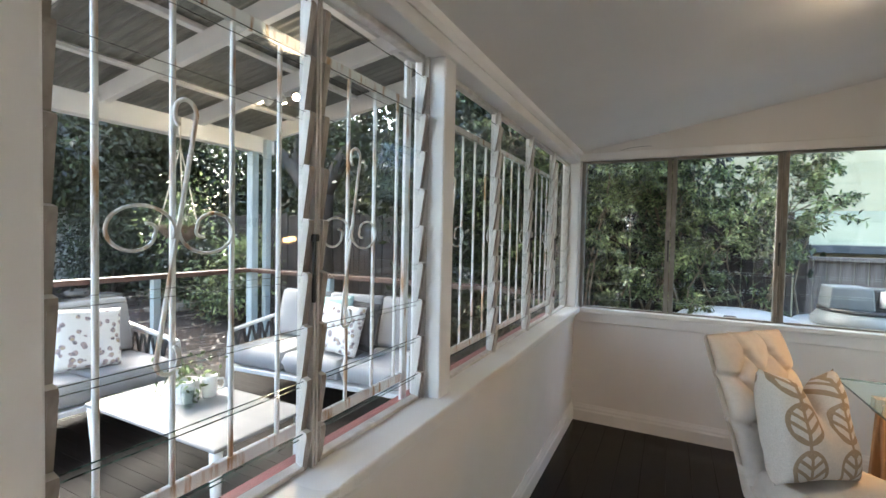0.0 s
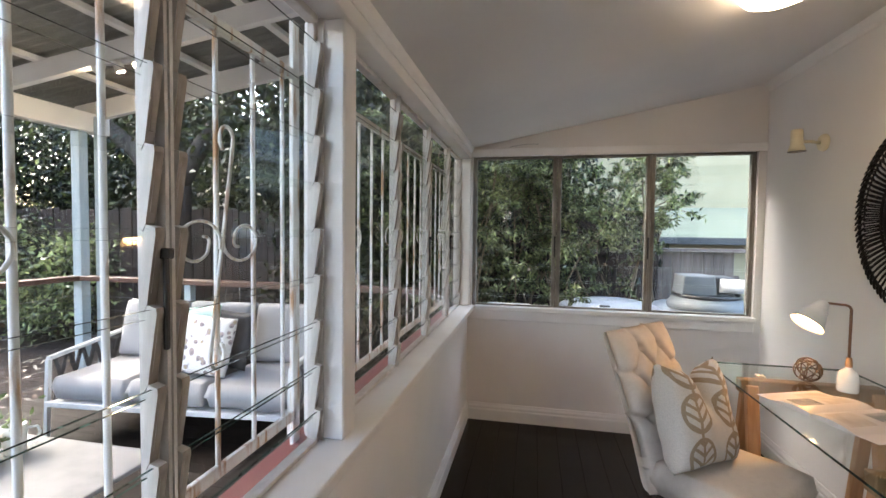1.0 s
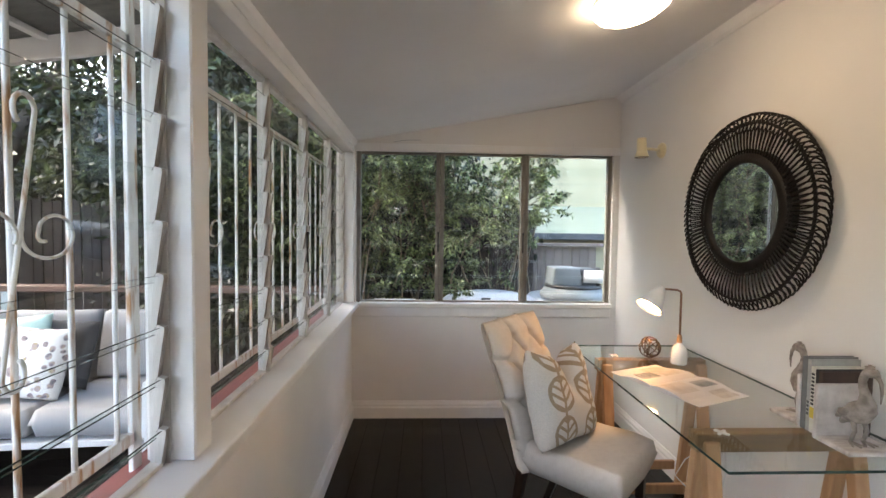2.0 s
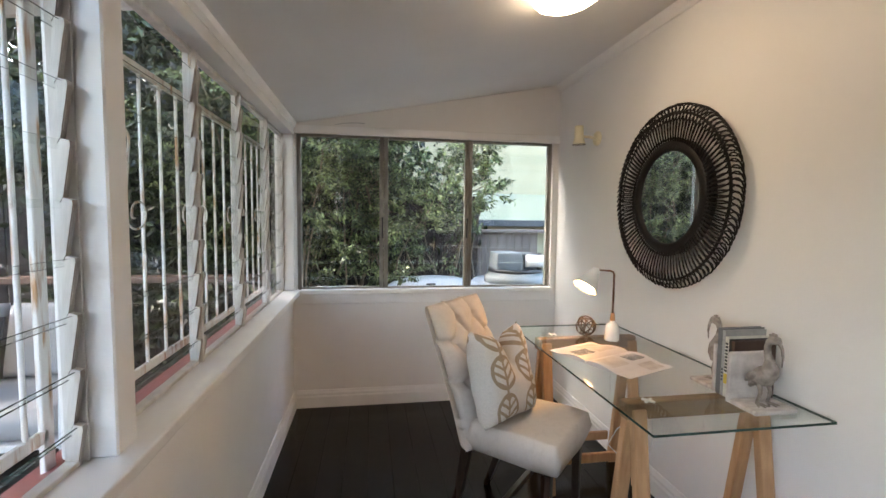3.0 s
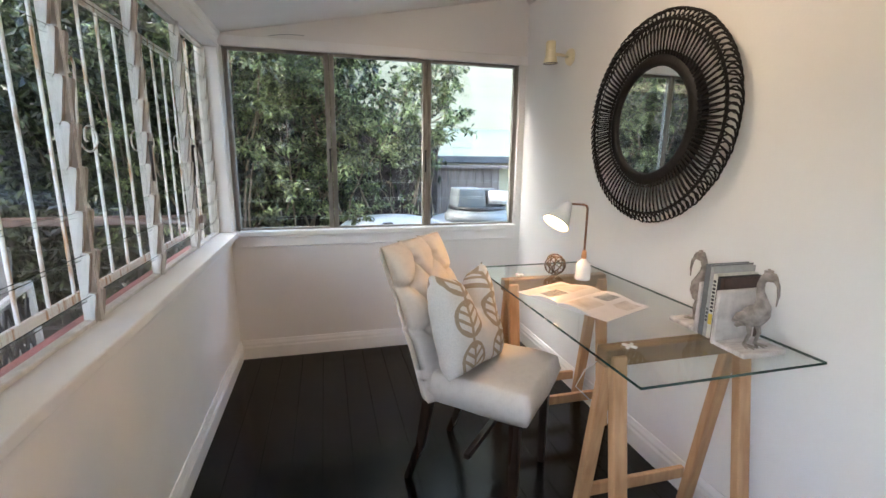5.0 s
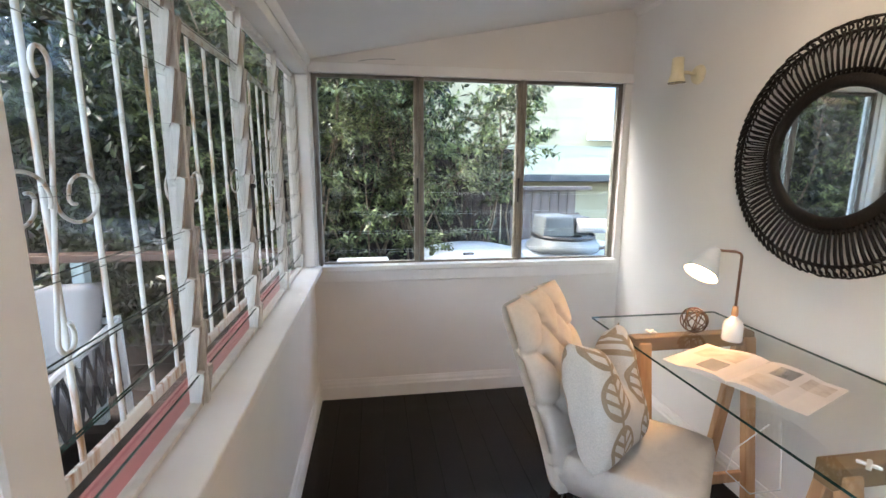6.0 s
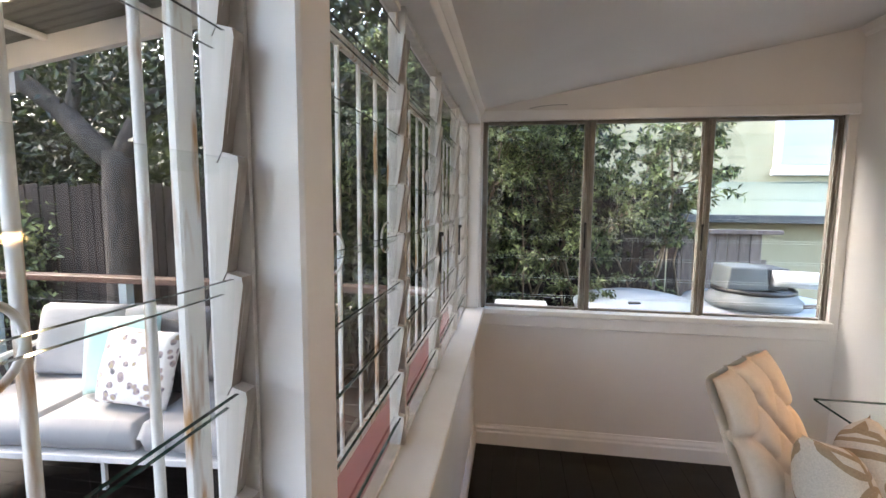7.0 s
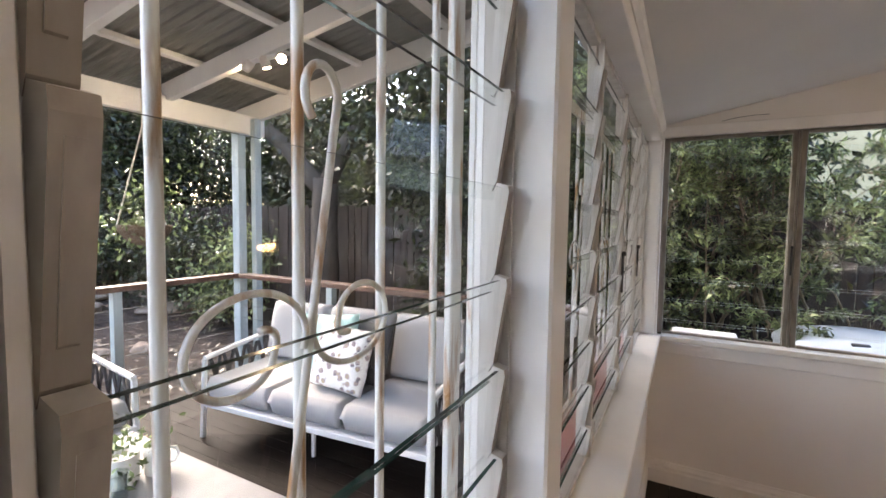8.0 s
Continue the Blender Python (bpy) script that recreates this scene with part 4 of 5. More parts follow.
def deck_lights():
    g = thing("track_light", Matrix.Translation((-2.88, 2.69, rz(-2.88))), "three-headed warm spotlight bar on the rafter, lit", "spotlight")
    part("bar", bx(-0.20, 0.20, -0.015, 0.015, -0.025, -0.001, 0.003), M_WHITEMETAL, g)
    for x, aim in ((-0.15, (-0.9, 0.2, -0.25)), (0.0, (0.15, 0.25, -0.9)), (0.15, (0.65, -0.5, -0.5))):
        m = Matrix.Translation((x, -0.01, -0.035)) @ Vector(aim).to_track_quat("-Z", "Y").to_matrix().to_4x4()
        head = part("lamp_head", lathe([(0, 0.03), (0.022, 0.03), (0.03, 0.02), (0.032, -0.045), (0.028, -0.045), (0.026, -0.03), (0, -0.03)], 16, m=m), M_ALU, g, smooth=True)
        part("bulb", lathe([(0, -0.048), (0.02, -0.044), (0.026, -0.032)], 14, m=m), M_SPOTBULB, head, "glowing bulb", smooth=True)


deck_lights()


def pillow(name, m, mat, label, w=0.42, t=0.13, seed=1):
    ob = solid(name, moved(cushion(w, w, t, seed), pose(0, 0, 0, 90, 0, 0)), mat, label, "cushion", smooth=True)
    ob.matrix_world = m
    return ob


def sofa(m, W=1.68, seats=2):
    """Front faces -y, origin at the front left foot."""
    g = thing("outdoor_sofa", m, "white metal outdoor sofa with light grey cushions and woven arms", "sofa", "outdoor sofas")
    D = 0.74
    for x in (0, W):
        part("leg", tube([(x, 0, 0), (x, 0.025, 0.52)], 0.018, 4), M_WHITEMETAL, g)
        part("leg", tube([(x, D, 0), (x, D - 0.02, 0.62)], 0.018, 4), M_WHITEMETAL, g)
        part("arm_rail", tube([(x, 0.025, 0.525), (x, D - 0.02, 0.60)], 0.018, 8), M_WHITEMETAL, g)
        for k in range(6):
            y = 0.06 + k * 0.105
            for dy in (0.09, -0.09):
                part("arm_strap", moved(bx(-0.004, 0.004, -0.014, 0.014, 0, 0.30), Matrix.Translation((x, y + 0.045 - dy / 2, 0.235)) @ Matrix(((1, 0, 0, 0), (0, 1, dy / 0.30, 0), (0, 0, 1, 0), (0, 0, 0, 1)))), M_STRAP, g, "dark woven strap")
    part("leg", tube([(W / 2, 0.11, 0), (W / 2, 0.112, 0.22)], 0.014, 4), M_WHITEMETAL, g)
    part("front_rail", bx(0, W, -0.012, 0.02, 0.215, 0.25, 0.004), M_WHITEMETAL, g)
    part("back_rail", bx(0, W, D - 0.02, D + 0.015, 0.215, 0.25, 0.004), M_WHITEMETAL, g)
    part("back_rail", bx(0, W, D - 0.03, D, 0.58, 0.61, 0.004), M_WHITEMETAL, g)
    part("seat_slats", bx(0.02, W - 0.02, 0.02, D - 0.02, 0.225, 0.245), M_WHITEMETAL, g)
    w = (W - 0.05) / seats
    for k in range(seats):
        bm = cushion(w - 0.006, 0.66, 0.150, k + 3, 0.028, 26, 0.0)
        part("seat_cushion", moved(bm, Matrix.Translation((0.025 + w * (k + 0.5), 0.33, 0.335))), M_GREYCUSH, g, smooth=True)
        bm = cushion(w - 0.01, 0.44, 0.17, k + 9, 0.14, 20, 0.02)
        part("back_cushion", moved(bm, Matrix.Translation((0.025 + w * (k + 0.5), 0.62, 0.61)) @ pose(0, 0, 0, 76, 0, 0)), M_GREYCUSH, g, smooth=True)
    return g


sofa(pose(-3.24, 2.45, DZ, 0, 0, 5), 1.66, 3)
sofa(pose(-3.22, 0.42, DZ, 0, 0, 90), 1.62, 3)
pillow("scatter_cushion", pose(-2.30, 2.75, 0.585, -17, 4, 2), M_PETAL, "white cushion with a petal and leaf print on the outdoor sofa", 0.40)
pillow("scatter_cushion", pose(-2.50, 2.86, 0.61, -14, -4, 10), M_AQUA, "pale aqua cushion on the outdoor sofa", 0.42, 0.12, 2)
pillow("scatter_cushion", pose(-2.27, 2.93, 0.59, -14, 3, -4), M_DARKCUSH, "charcoal cushion on the outdoor sofa", 0.40, 0.11, 4)
pillow("scatter_cushion", pose(-3.52, 1.58, 0.585, -16, 5, 84), M_PETAL, "white cushion with a petal and leaf print on the outdoor sofa", 0.42, 0.13, 7)


def coffee_table():
    g = thing("coffee_table", Matrix.Translation((-2.32, 1.56, DZ)), "white powder-coated metal outdoor coffee table", "table")
    w, d, h = 0.555, 0.285, 0.385
    part("tabletop", bx(-w, w, -d, d, h - 0.022, h, 0.008, seg=2), M_TABLE, g)
    for sx in (-1, 1):
        for sy in (-1, 1):
            part("leg", tube([(sx * (w - 0.03), sy * (d - 0.03), h - 0.02), (sx * (w - 0.045), sy * (d - 0.04), 0)], [0.03, 0.019], 8), M_WHITEMETAL, g, smooth=True)
    return DZ + h


TT = coffee_table()


def mug(x, y):
    g = thing("mug", Matrix.Translation((x, y, TT)), "tall white ceramic mug on the coffee table", "mug")
    part("cup", lathe([(0, 0), (0.036, 0), (0.040, 0.006), (0.046, 0.125), (0.043, 0.125), (0.037, 0.012), (0, 0.01)], 28), M_CERAMIC, g, smooth=True)
    part("handle", tube([(0.042 * math.cos(0.9), 0.042 * math.sin(0.9), 0.10), (0.05, 0.058, 0.10), (0.055, 0.066, 0.07), (0.046, 0.056, 0.04), (0.026, 0.032, 0.035)], 0.006, 8), M_CERAMIC, g, smooth=True)


def pot(x, y):
    g = thing("potted_plant", Matrix.Translation((x, y, TT)), "small green succulent in a pale grey pot on the table", "plant")
    part("pot", lathe([(0, 0), (0.06, 0), (0.066, 0.01), (0.07, 0.12), (0.064, 0.12), (0.06, 0.10), (0, 0.10)], 28), M_POTS, g, smooth=True)
    leaf_cloud("leaves", [(0, 0, 0.135, 0.05, 0.05, 0.035)], 160, 0.035, M_LEAF3, 3, g, -0.5)


def tumbler(x, y):
    solid("glass_tumbler", moved(lathe([(0, 0), (0.032, 0), (0.036, 0.10), (0.033, 0.10), (0.029, 0.006), (0, 0.006)], 24), Matrix.Translation((x, y, TT))), M_DESKGLASS, "clear glass tumbler on the coffee table", "glass", smooth=True)


mug(-2.39, 1.69)
pot(-2.43, 1.575)
tumbler(-2.33, 1.52)


def hanging_basket():
    g = thing("hanging_basket", Matrix.Translation((-3.9, 2.47, 1.23)), "brown coco-lined hanging basket with trailing plants on white ropes", "hanging basket")
    part("basket", lathe([(0, 0), (0.06, 0.008), (0.12, 0.045), (0.165, 0.11), (0.175, 0.15), (0.165, 0.15), (0.155, 0.12), (0, 0.115)], 28), M_COCO, g, smooth=True)
    for a in (20, 140, 260):
        part("rope", tube([(0.17 * math.cos(radians(a)), 0.17 * math.sin(radians(a)), 0.15), (0, 0, 0.85)], 0.006, 6), M_ROPE, g)
    part("rope", tube([(0, 0, 0.85), (0, 0, 1.11)], 0.006, 6), M_ROPE, g)
    leaf_cloud("foliage", [(0, 0, 0.17, 0.13, 0.13, 0.06), (0.02, 0.06, 0.36, 0.08, 0.10, 0.12), (-0.05, -0.12, 0.14, 0.06, 0.06, 0.06)], 420, 0.05, M_LEAF3, 4, g)


hanging_basket()

# ---- garden ----
rg = np.random.default_rng(11)
gx = np.concatenate([[-400, -120, -50, -25], np.arange(-16, 10.1, 0.4), [16, 30, 60, 150, 400]])
gy = np.concatenate([[-400, -100, -40, -15], np.arange(-8, 14.1, 0.4), [20, 35, 70, 150, 400]])
V = []
for x in gx:
    for y in gy:
        rise = 0.55 * max(0.0, min(1.0, (-x - 5.0) / 6.0)) if -8 < y < 14 else 0.3
        V.append((float(x), float(y), -0.30 + (0.0 if x > -4.2 else rise) + 0.05 * noise.noise((x * 0.9, y * 0.9, 0)) - (0.05 if x > -4.2 else 0)))
F = [(i * len(gy) + j, (i + 1) * len(gy) + j, (i + 1) * len(gy) + j + 1, i * len(gy) + j + 1) for i in range(len(gx) - 1) for j in range(len(gy) - 1)]
tagged(sheet("ground", V, F, M_MULCH), "brown leaf-mulched sloping garden ground", "ground", kind="structure")

# leaf litter on the ground near the deck
n = 5000
at = np.stack([rg.uniform(-10.5, -4.2, n), rg.uniform(-3, 5.2, n), np.zeros(n)], 1)
at[:, 2] = -0.28 + 0.55 * np.clip((-at[:, 0] - 5.0) / 6.0, 0, 1) + 0.03
a = rg.uniform(0, 6.283, n)
L = rg.uniform(0.02, 0.05, n)
ax = np.stack([np.cos(a) * L, np.sin(a) * L, rg.uniform(-0.3, 0.5, n) * L], 1)
sd = np.stack([-np.sin(a) * L * 0.45, np.cos(a) * L * 0.45, rg.uniform(-0.2, 0.2, n) * L], 1)
V = np.stack([at, at + ax + sd, at + 2 * ax, at + ax - sd], 1).reshape(-1, 3)
M_LITTER = foliage("dry_leaf", (0.04, 0.024, 0.015), (0.19, 0.13, 0.088))
tagged(sheet("leaf_litter", V.tolist(), (np.arange(n)[:, None] * 4 + np.array([[0, 1, 2, 3]])).tolist(), M_LITTER), "dry fallen leaves scattered over mulch", "leaf litter", kind="stuff")


def rock(x, y, s, seed, flat=0.35):
    bm = bmesh.new()
    bmesh.ops.create_icosphere(bm, subdivisions=3, radius=1)
    for v in bm.verts:
        k = 1 + 0.35 * noise.noise(v.co * 1.3 + Vector((seed * 7.1, 0, 0))) + 0.12 * noise.noise(v.co * 3.5 + Vector((0, seed * 3.3, 0)))
        v.co = Vector((v.co.x * k * s, v.co.y * k * s * 0.8, v.co.z * k * s * flat))
    z = -0.28 + 0.55 * max(0, min(1, (-x - 5) / 6))
    solid("garden_rock", moved(bm, Matrix.Translation((x, y, z)) @ pose(0, 0, 0, 0, 0, seed * 47)), M_ROCK, "flat weathered sandstone rock in the garden", "rock", "", "garden rocks", smooth=True)


rnd = random.Random(8)
for k in range(26):
    rock(rnd.uniform(-10.3, -7.6), rnd.uniform(2.2, 7.0), rnd.uniform(0.18, 0.5), k, 0.3)
for k in range(8):
    rock(rnd.uniform(-7.4, -5.0), rnd.uniform(1.5, 4.5), rnd.uniform(0.08, 0.18), k + 40, 0.5)


def trunk(bm, base, top, r0, r1, seed, bend=0.25, n=10):
    rn = random.Random(seed)
    o = rn.random() * 30
    A, B = Vector(base), Vector(top)
    pts, R = [], []
    for i in range(n + 1):
        t = i / n
        p = A.lerp(B, t) + Vector((noise.noise((t * 2.2, o, 0)), noise.noise((t * 2.2, 0, o)), 0)) * bend * math.sin(math.pi * t)
        pts.append(p)
        R.append(r0 + (r1 - r0) * t)
    tube(pts, R, 9, bm)
    return pts


def tree(x, y, h, r, leaves, size, seed, mat, name="tree", label="leafy dark green garden tree", spread=1.0, low=0.35, zb=-0.3, lean=(0, 0), parts_r=0.11):
    rn = random.Random(seed)
    g = thing(name, Matrix.Translation((x, y, zb)), label, "tree", "garden trees")
    bm = bmesh.new()
    pts = trunk(bm, (0, 0, -0.1), (lean[0], lean[1], h * 0.75), parts_r, parts_r * 0.4, seed)
    blobs = []
    for k in range(9):
        p = pts[rn.randint(3, 9)]
        a = rn.uniform(0, 6.283)
        q = p + Vector((math.cos(a), math.sin(a), rn.uniform(0.1, 0.8))) * r * rn.uniform(0.5, 0.95)
        trunk(bm, p, q, parts_r * 0.45, parts_r * 0.12, seed * 10 + k, 0.15, 6)
        s = r * rn.uniform(0.35, 0.6) * spread
        blobs.append((q.x, q.y, q.z, s, s, s * rn.uniform(0.6, 0.9)))
    for k in range(int(10)):
        a = rn.uniform(0, 6.283)
        d = r * rn.uniform(0.2, 0.9)
        z = h * rn.uniform(low, 1.0)
        s = r * rn.uniform(0.3, 0.5)
        blobs.append((math.cos(a) * d + lean[0], math.sin(a) * d + lean[1], z, s, s, s * 0.75))
    part("trunk", bm, M_BARK, g, smooth=True)
    leaf_cloud("crown", blobs, leaves, size, mat, seed, g)
    return g


# big forked tree beyond the deck end, thick shrubbery round the garden
big = thing("old_tree", Matrix.Translation((-4.6, 5.0, -0.3)), "old grey-barked tree forking low behind the fence", "tree")
bm = bmesh.new()
trunk(bm, (0, 0, -0.1), (0.05, 0, 2.25), 0.20, 0.16, 2, 0.08)
trunk(bm, (0.05, 0, 2.1), (-1.3, -0.2, 3.3), 0.13, 0.08, 3, 0.2)
trunk(bm, (0.05, 0, 2.15), (1.0, 0.2, 3.9), 0.12, 0.06, 4, 0.2)
trunk(bm, (-0.5, 0, 2.6), (-0.3, 0.1, 4.2), 0.07, 0.04, 5, 0.15)
part("trunk", bm, M_BARK, big, smooth=True)
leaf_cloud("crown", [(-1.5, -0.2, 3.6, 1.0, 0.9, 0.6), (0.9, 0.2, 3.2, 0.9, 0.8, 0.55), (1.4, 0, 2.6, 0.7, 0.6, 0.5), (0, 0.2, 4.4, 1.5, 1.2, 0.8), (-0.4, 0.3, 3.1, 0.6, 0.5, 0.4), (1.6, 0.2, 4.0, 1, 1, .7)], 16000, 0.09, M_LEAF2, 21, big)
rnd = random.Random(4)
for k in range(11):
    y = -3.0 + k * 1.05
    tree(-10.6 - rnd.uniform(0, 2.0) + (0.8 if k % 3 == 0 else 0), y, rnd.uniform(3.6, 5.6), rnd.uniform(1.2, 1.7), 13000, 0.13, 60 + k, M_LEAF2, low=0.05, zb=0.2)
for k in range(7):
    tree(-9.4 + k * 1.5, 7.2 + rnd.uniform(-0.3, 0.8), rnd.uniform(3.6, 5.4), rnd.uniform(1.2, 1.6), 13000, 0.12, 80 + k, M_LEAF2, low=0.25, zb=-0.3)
for k, (x, y, s) in enumerate(((-8.2, 0.2, 0.7), (-9.0, 1.6, 0.6), (-7.6, 5.0, 0.8), (-6.4, 5.1, 0.7), (-9.3, 4.6, 0.9), (-8.8, -1.6, 0.9))):
    g = thing("garden_shrub", Matrix.Translation((x, y, -0.2 + 0.55 * max(0, min(1, (-x - 5) / 6)))), "dense dark green garden shrub", "shrub", "garden shrubs")
    bm = bmesh.new()
    rn = random.Random(k)
    for j in range(7):
        a = rn.uniform(0, 6.28)
        trunk(bm, (0, 0, -0.05), (math.cos(a) * s * 0.6, math.sin(a) * s * 0.6, s * 1.3), 0.025, 0.008, k * 9 + j, 0.1, 5)
    part("stems", bm, M_BARK, g)
    leaf_cloud("crown", [(0, 0, s, s * 0.8, s * 0.8, s * 0.8), (0.3 * s, 0.3 * s, s * 1.5, s * 0.5, s * 0.5, s * 0.45), (-0.3 * s, -0.1, s * 0.5, s * 0.7, s * 0.7, s * 0.5)], 4500, 0.08, M_LEAF if k % 2 else M_LEAF2, 120 + k, g)

# the tall shrub close outside the end window: arching stems, side twigs and a spray of leaves at each tip
def sprays(name, tips, count, size, mat, seed, parent):
    """Leaves set round each twig tip (x, y, z, dx, dy, dz), spreading from its end."""
    rg2 = np.random.default_rng(seed)
    T = np.array(tips, float)
    pick = np.repeat(np.arange(len(T)), count)
    n = len(pick)
    way = T[pick, 3:] / np.linalg.norm(T[pick, 3:], axis=1)[:, None]
    at = T[pick, :3] - way * rg2.random((n, 1)) ** 1.3 * size * 3.2 + rg2.normal(size=(n, 3)) * size * 0.25
    ax = way * 0.7 + rg2.normal(size=(n, 3)) * 0.75
    ax[:, 2] -= 0.25
    ax /= np.linalg.norm(ax, axis=1)[:, None]
    up = np.array([[0, -0.25, 1.0]]) + rg2.normal(size=(n, 3)) * 0.45
    sd = np.cross(ax, up)
    sd /= np.linalg.norm(sd, axis=1)[:, None]
    nm = np.cross(sd, ax)
    L = size * (0.55 + 0.85 * rg2.random((n, 1)))
    W = L * 0.21
    V = np.stack([at, at + ax * L * 0.45 + sd * W + nm * W * 0.35, at + ax * L - nm * L * 0.12, at + ax * L * 0.45 - sd * W + nm * W * 0.35], 1).reshape(-1, 3)
    k = np.arange(n)[:, None] * 4
    F = np.concatenate([k + np.array([[0, 1, 2]]), k + np.array([[0, 2, 3]])], 0)
    return sheet(name, V.tolist(), F.tolist(), mat, parent)


bush = thing("window_shrub", Matrix.Translation((-0.1, 4.75, -0.3)), "tall glossy-leaved shrub with arching pale twigs outside the window", "shrub")
bm = bmesh.new()
rn = random.Random(3)
tips = []
for j in range(28):
    x0 = -1.5 + 2.45 * (j + rn.uniform(-0.4, 0.4)) / 27
    lean = rn.uniform(-0.6, 0.8)
    top = Vector((max(-2.0, min(1.35, x0 + lean)), rn.uniform(-0.55, 0.35), rn.uniform(1.9, 3.5)))
    pts = trunk(bm, (x0, rn.uniform(-0.1, 0.3), 0), top, rn.uniform(0.009, 0.019), 0.004, 300 + j, 0.30, 10)
    for p in pts[3:]:
        for q in range(rn.randint(2, 4)):
            reach = rn.uniform(0.16, 0.50)
            out = Vector((rn.uniform(-1, 1), rn.uniform(-1.0, 0.5), rn.uniform(-0.15, 0.8)))
            end = p + out.normalized() * reach
            if end.x > 1.62 or (p.z < (1.85 if p.x < 0.1 else 1.3) and rn.random() < 0.68):
                continue
            mid = p.lerp(end, 0.55) + Vector((0, 0, 0.10 * reach))
            tube([p, mid, end], [0.0045, 0.0035, 0.002], 4, bm)
            tips.append((*end, *(end - mid)))
            for h in range(2):
                e2 = mid + Vector((rn.uniform(-1, 1), rn.uniform(-1, 0.4), rn.uniform(-0.5, 0.6))).normalized() * rn.uniform(0.10, 0.22)
                tube([mid, e2], [0.003, 0.0015], 4, bm)
                tips.append((*e2, *(e2 - mid)))
part("stems", bm, M_TWIG, bush, smooth=True)
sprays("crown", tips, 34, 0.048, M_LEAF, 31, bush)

# darker growth behind the fence and along the garden side of the deck
for k, (x, y, h, r) in enumerate(((-0.4, 6.5, 4.2, 1.25), (-1.9, 6.3, 4.6, 1.4))):
    tree(x, y, h, r, 12000, 0.10, 140 + k, M_LEAF2, low=0.35, zb=-0.3, label="dark leafy tree behind the paling fence")
for k, (x, y, s) in enumerate(((-2.5, 4.75, 0.75), (-1.75, 4.7, 0.85), (-1.1, 4.95, 0.7))):
    g = thing("garden_shrub", Matrix.Translation((x, y, -0.3)), "dark green shrub against the paling fence", "shrub", "garden shrubs")
    bm = bmesh.new()
    rn = random.Random(50 + k)
    for j in range(7):
        a = rn.uniform(0, 6.28)
        trunk(bm, (0, 0, -0.05), (math.cos(a) * s * 0.6, math.sin(a) * s * 0.4, s * 2.2), 0.022, 0.007, 700 + k * 9 + j, 0.15, 6)
    part("stems", bm, M_BARK, g)
    leaf_cloud("crown", [(0, 0, s * 1.2, s * 0.7, s * 0.45, s * 0.8), (0.2, 0.1, s * 2.2, s * 0.7, s * 0.5, s * 0.7), (-0.3, 0, s * 2.9, s * 0.6, s * 0.5, s * 0.5)], 6000, 0.075, M_LEAF2, 160 + k, g)


# ---- fences ----
def paling(w, h):
    bm = bx(0, w, -0.008, 0.008, 0, h, 0.003)
    return bm


pal_mesh = {}
fence = thing("paling_fence", Matrix.Translation((0, 5.35, -0.35)), "dark weathered timber paling fence", "fence")
for z in (0.35, 1.55):
    part("rail", bx(-11, 1.12, 0.01, 0.05, z, z + 0.07), M_FENCE, fence)
rn = random.Random(6)
k = 0
x = -11.0
while x < 1.1:
    ob = new("paling", shared(pal_mesh, k % 4, lambda: paling(0.098, 1.95 + 0.012 * (k % 4)), (M_FENCE,), "paling"))
    ob.parent = fence
    ob.matrix_basis = pose(x, rn.uniform(-0.004, 0.004), 0, 0, rn.uniform(-0.4, 0.4), 0)
    x += 0.104
    k += 1
fence2 = thing("side_fence", Matrix.Translation((0, 5.5, -0.35)), "pale weathered timber paling fence with a capping rail", "fence")
part("capping", bx(1.15, 2.12, -0.07, 0.07, 1.52, 1.56, 0.004), M_FENCELT, fence2)
part("rail", bx(1.15, 2.03, 0.01, 0.05, 1.2, 1.27), M_FENCELT, fence2)
x = 1.15
while x < 1.95:
    ob = new("paling", shared(pal_mesh, "b", lambda: paling(0.098, 1.52), (M_FENCELT,), "paling"))
    ob.parent = fence2
    ob.matrix_basis = pose(x, rn.uniform(-0.004, 0.004), 0)
    x += 0.103
pf = thing("panel_fence", Matrix.Translation((-11.2, 0, 0)), "pale corrugated boundary fence behind the trees", "fence")
for k in range(14):
    part("panel", bx(-0.015, 0.015, -4 + k * 0.9, -4 + k * 0.9 + 0.88, 0.0, 1.75, 0.004), M_PALEFENCE, pf)

# ---- outside the end window ----
tank = thing("water_tank", Matrix.Translation((0.50, 4.22, -0.3)), "pale blue-grey round plastic tank with a domed lid", "tank")
part("body", lathe([(0, 0), (0.42, 0), (0.43, 0.02), (0.43, 1.0), (0.41, 1.02)], 48), M_TANK, tank, smooth=True)
part("lid", lathe([(0.44, 1.0), (0.44, 1.02), (0.40, 1.05), (0.25, 1.085), (0, 1.10)], 48), M_TANK, tank, smooth=True)
part("lid_clip", bx(-0.12, -0.04, -0.30, -0.27, 1.06, 1.085, 0.005), M_PUMPD, tank)
t2 = thing("filter_tank", Matrix.Translation((1.35, 4.25, -0.3)), "pale plastic tub under a grey pool filter housing", "tank")
part("body", lathe([(0, 0), (0.50, 0), (0.52, 0.02), (0.52, 1.0), (0.48, 1.06), (0.2, 1.09), (0, 1.09)], 48), M_TANK, t2, smooth=True)
pump = thing("filter_housing", Matrix.Translation((1.20, 4.05, 0.775)), "grey plastic pool filter housing with a white pipe", "pool filter")
part("base_ring", lathe([(0, 0), (0.27, 0), (0.28, 0.01), (0.28, 0.05), (0.26, 0.065), (0.24, 0.10), (0, 0.10)], 36), M_PUMP, pump, smooth=True)
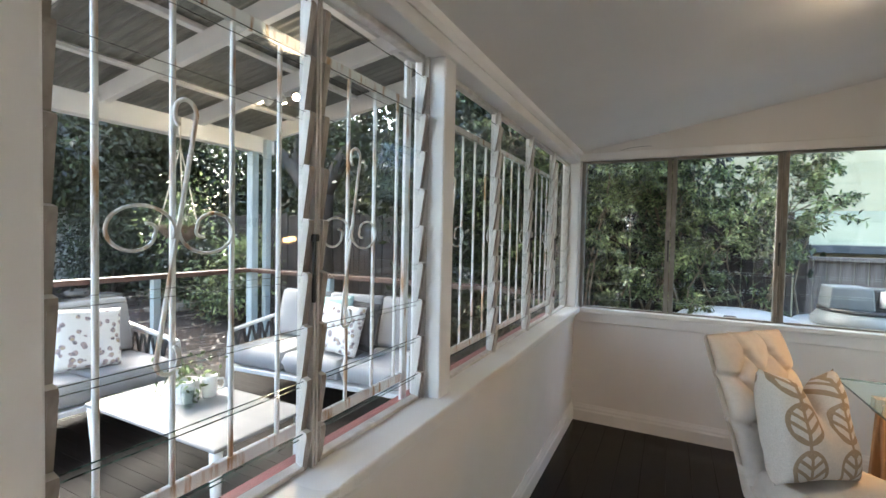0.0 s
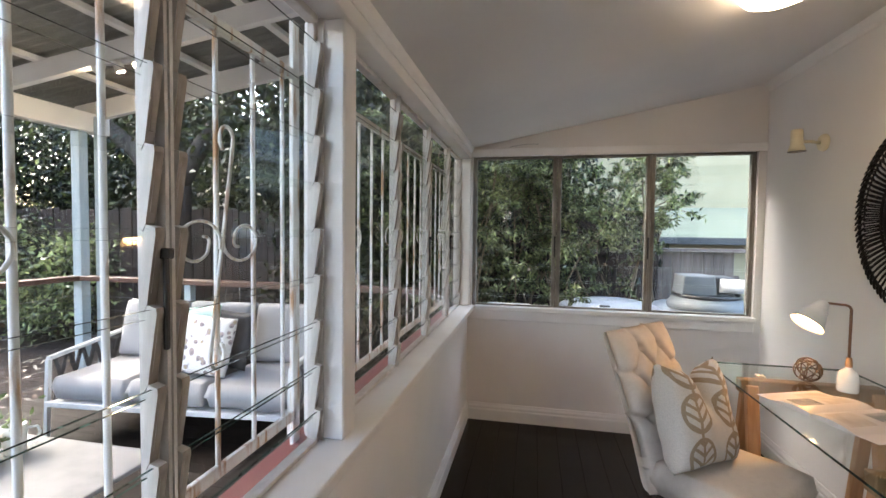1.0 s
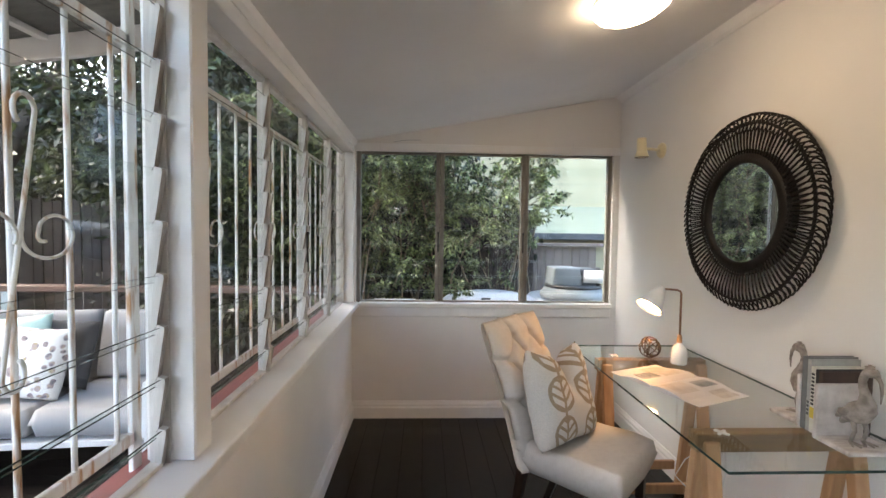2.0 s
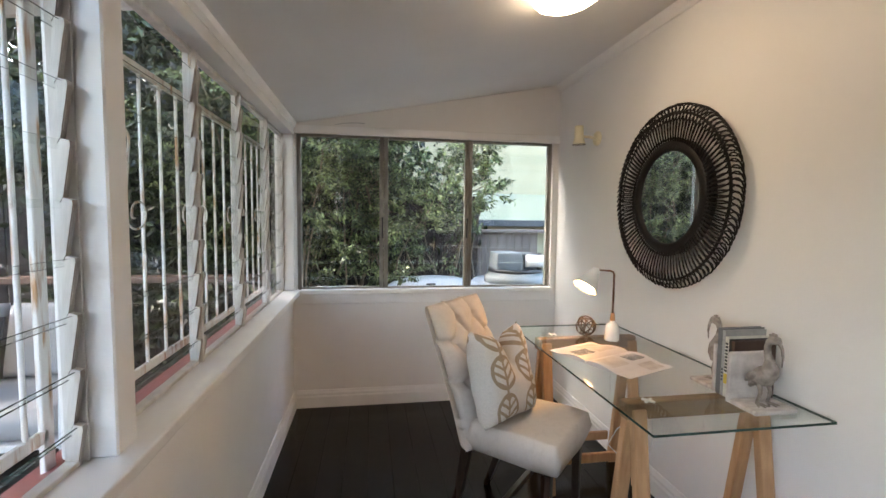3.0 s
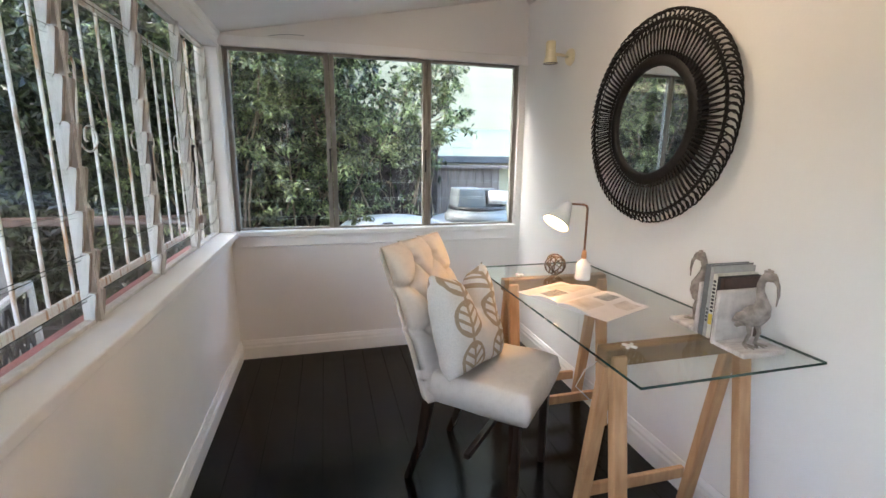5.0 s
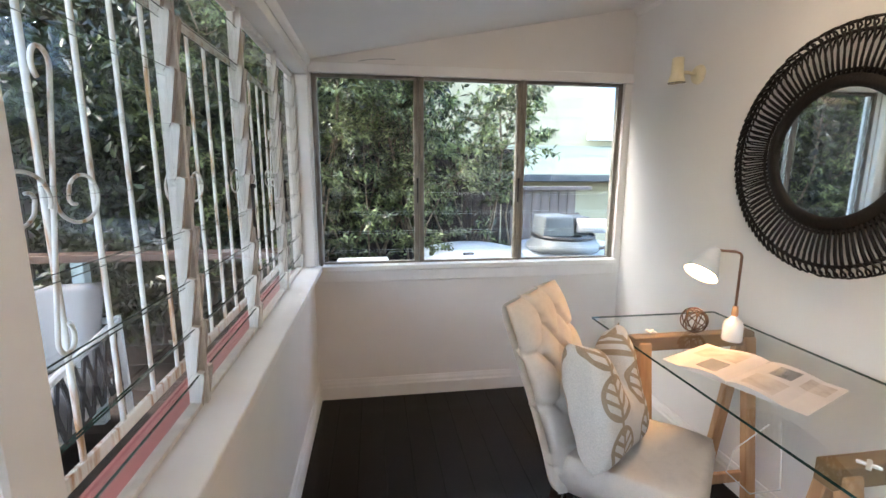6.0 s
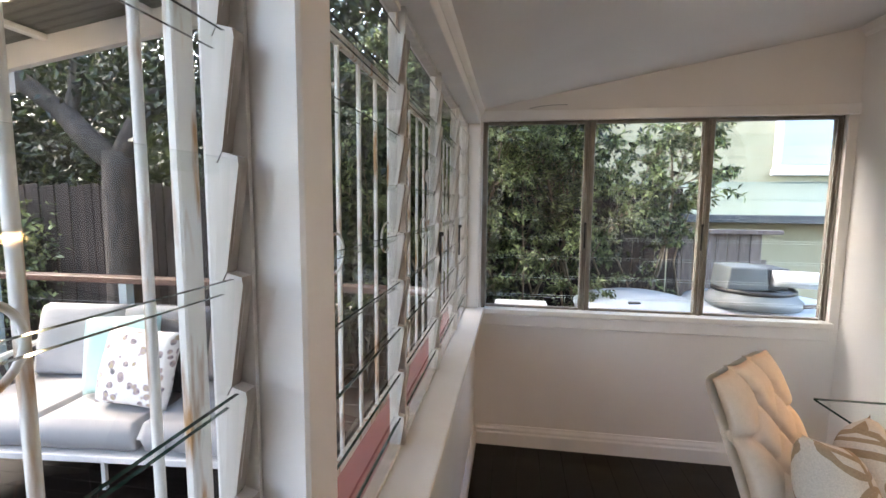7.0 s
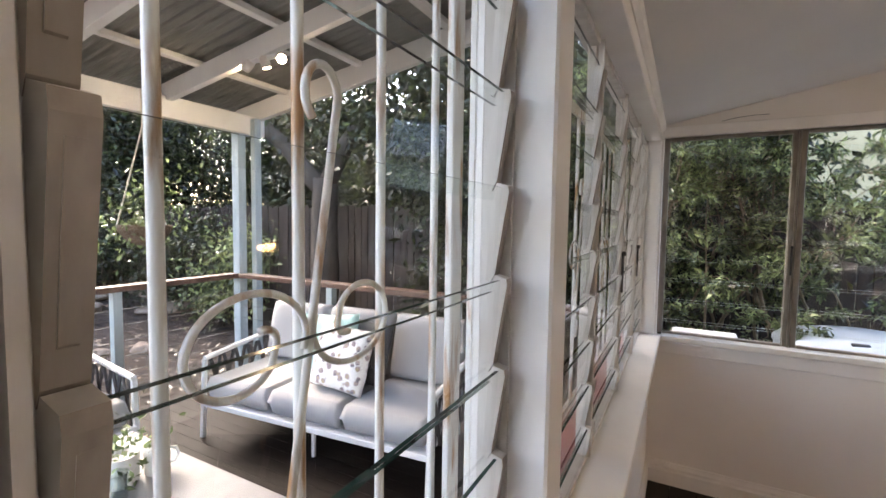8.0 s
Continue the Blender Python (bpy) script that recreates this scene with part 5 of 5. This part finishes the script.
part("seal", lathe([(0.235, 0.095), (0.245, 0.10), (0.245, 0.12), (0.235, 0.125)], 36), M_BLACK, pump, smooth=True)
bm = bx(-0.21, 0.03, -0.13, 0.13, 0.115, 0.27, 0.012, seg=2)
for v in bm.verts:
    v.co.x = -0.09 + (v.co.x + 0.09) * (1.06 - 0.9 * (v.co.z - 0.115))
part("housing", bm, M_PUMP, pump)
part("hopper", bx(0.03, 0.17, -0.10, 0.12, 0.115, 0.262, 0.012, seg=2), M_PUMPD, pump)
part("pipe", tube([(0.06, -0.12, 0.20), (0.30, -0.10, 0.19), (0.62, -0.05, 0.16)], 0.055, 16), M_WHITEMETAL, pump, "white plastic pipe", smooth=True)
solid("pool_hose", tube([(1.33, 3.92, 0.79), (1.5, 3.85, 0.82), (1.75, 3.95, 0.80), (2.1, 4.1, 0.7)], 0.014, 8), M_FENCELT, "thin tan hose lying beside the filter", "hose", smooth=True)
solid("white_ledge", bx(-0.52, -0.17, 3.62, 3.86, 0.66, 0.785, 0.012, seg=2), M_CERAMIC, "white plastic box outside below the window", "box")
solid("white_ledge_stand", bx(-0.50, -0.19, 3.63, 3.85, -0.34, 0.66), M_FENCE, "dark timber stand below a white box", "stand")


def neighbour():
    g = thing("neighbour_house", Matrix.Translation((0, 0, -0.35)), "two-storey cream rendered house with a pale green metal roof", "house")
    part("wall", bx(-0.5, 12, 7.8, 8.0, 0, 1.75), M_CREAM, g)
    part("wall", bx(-0.5, 12, 9.1, 9.3, 1.7, 7.5), M_CREAM, g)
    bm = bmesh.new()
    for i in range(60):
        x = -0.9 + i * 0.22
        A = [bm.verts.new(c) for c in ((x, 7.45, 1.66), (x + 0.219, 7.45, 1.66), (x + 0.219, 9.1, 2.2), (x, 9.1, 2.2))]
        bm.faces.new(A)
        bx(x + 0.19, x + 0.22, 7.45, 7.46, 1.66, 1.67, bm=bm)
    part("roof", bm, M_GREENROOF, g, "pale green metal roof")
    part("gutter", bx(-0.9, 12.3, 7.36, 7.46, 1.56, 1.67, 0.01), M_PUMPD, g, "dark gutter")
    part("soffit", bx(-0.9, 12.3, 7.46, 7.8, 1.60, 1.65), M_PUMPD, g)
    w = part("window", bx(3.85, 5.3, 9.05, 9.1, 2.40, 4.1), M_WHITEMETAL, g)
    part("pane", bx(3.95, 5.2, 9.03, 9.052, 2.48, 4.0), M_NWIN, w, "glass tinted blue for the sky's reflection")
    part("sill", bx(3.8, 5.35, 8.98, 9.05, 2.30, 2.40), M_WHITEMETAL, w)


neighbour()

# ---- boards, last ----
bw = 0.128
plank = shared({}, 0, lambda: bx(0, bw - 0.0007, YB, YF, -0.022, 0.0, 0.001), (M_FLOOR,), "floorboard")
x = XL
while x < XR:
    ob = new("floorboard", plank)
    ob.parent = base
    ob.matrix_basis = Matrix.Translation((x, 0, 0))
    x += bw
board = shared({}, 0, lambda: bx(DX0, DX1, 0, 0.0885, DZ - 0.04, DZ, 0.001), (M_DECK,), "deck_board")
y = DY0
while y < DY1 - 0.05:
    ob = new("deck_board", board)
    ob.parent = deck
    ob.matrix_basis = Matrix.Translation((0, y, 0))
    y += 0.090

solid("loose_wire", tube([(-0.33, YF - 0.003, 1.966), (-0.27, YF - 0.004, 1.977), (-0.20, YF - 0.004, 1.983), (-0.13, YF - 0.003, 1.982)], 0.0013, 5), M_PUMP, "thin grey wire along the wall above the window", "wire", smooth=True)
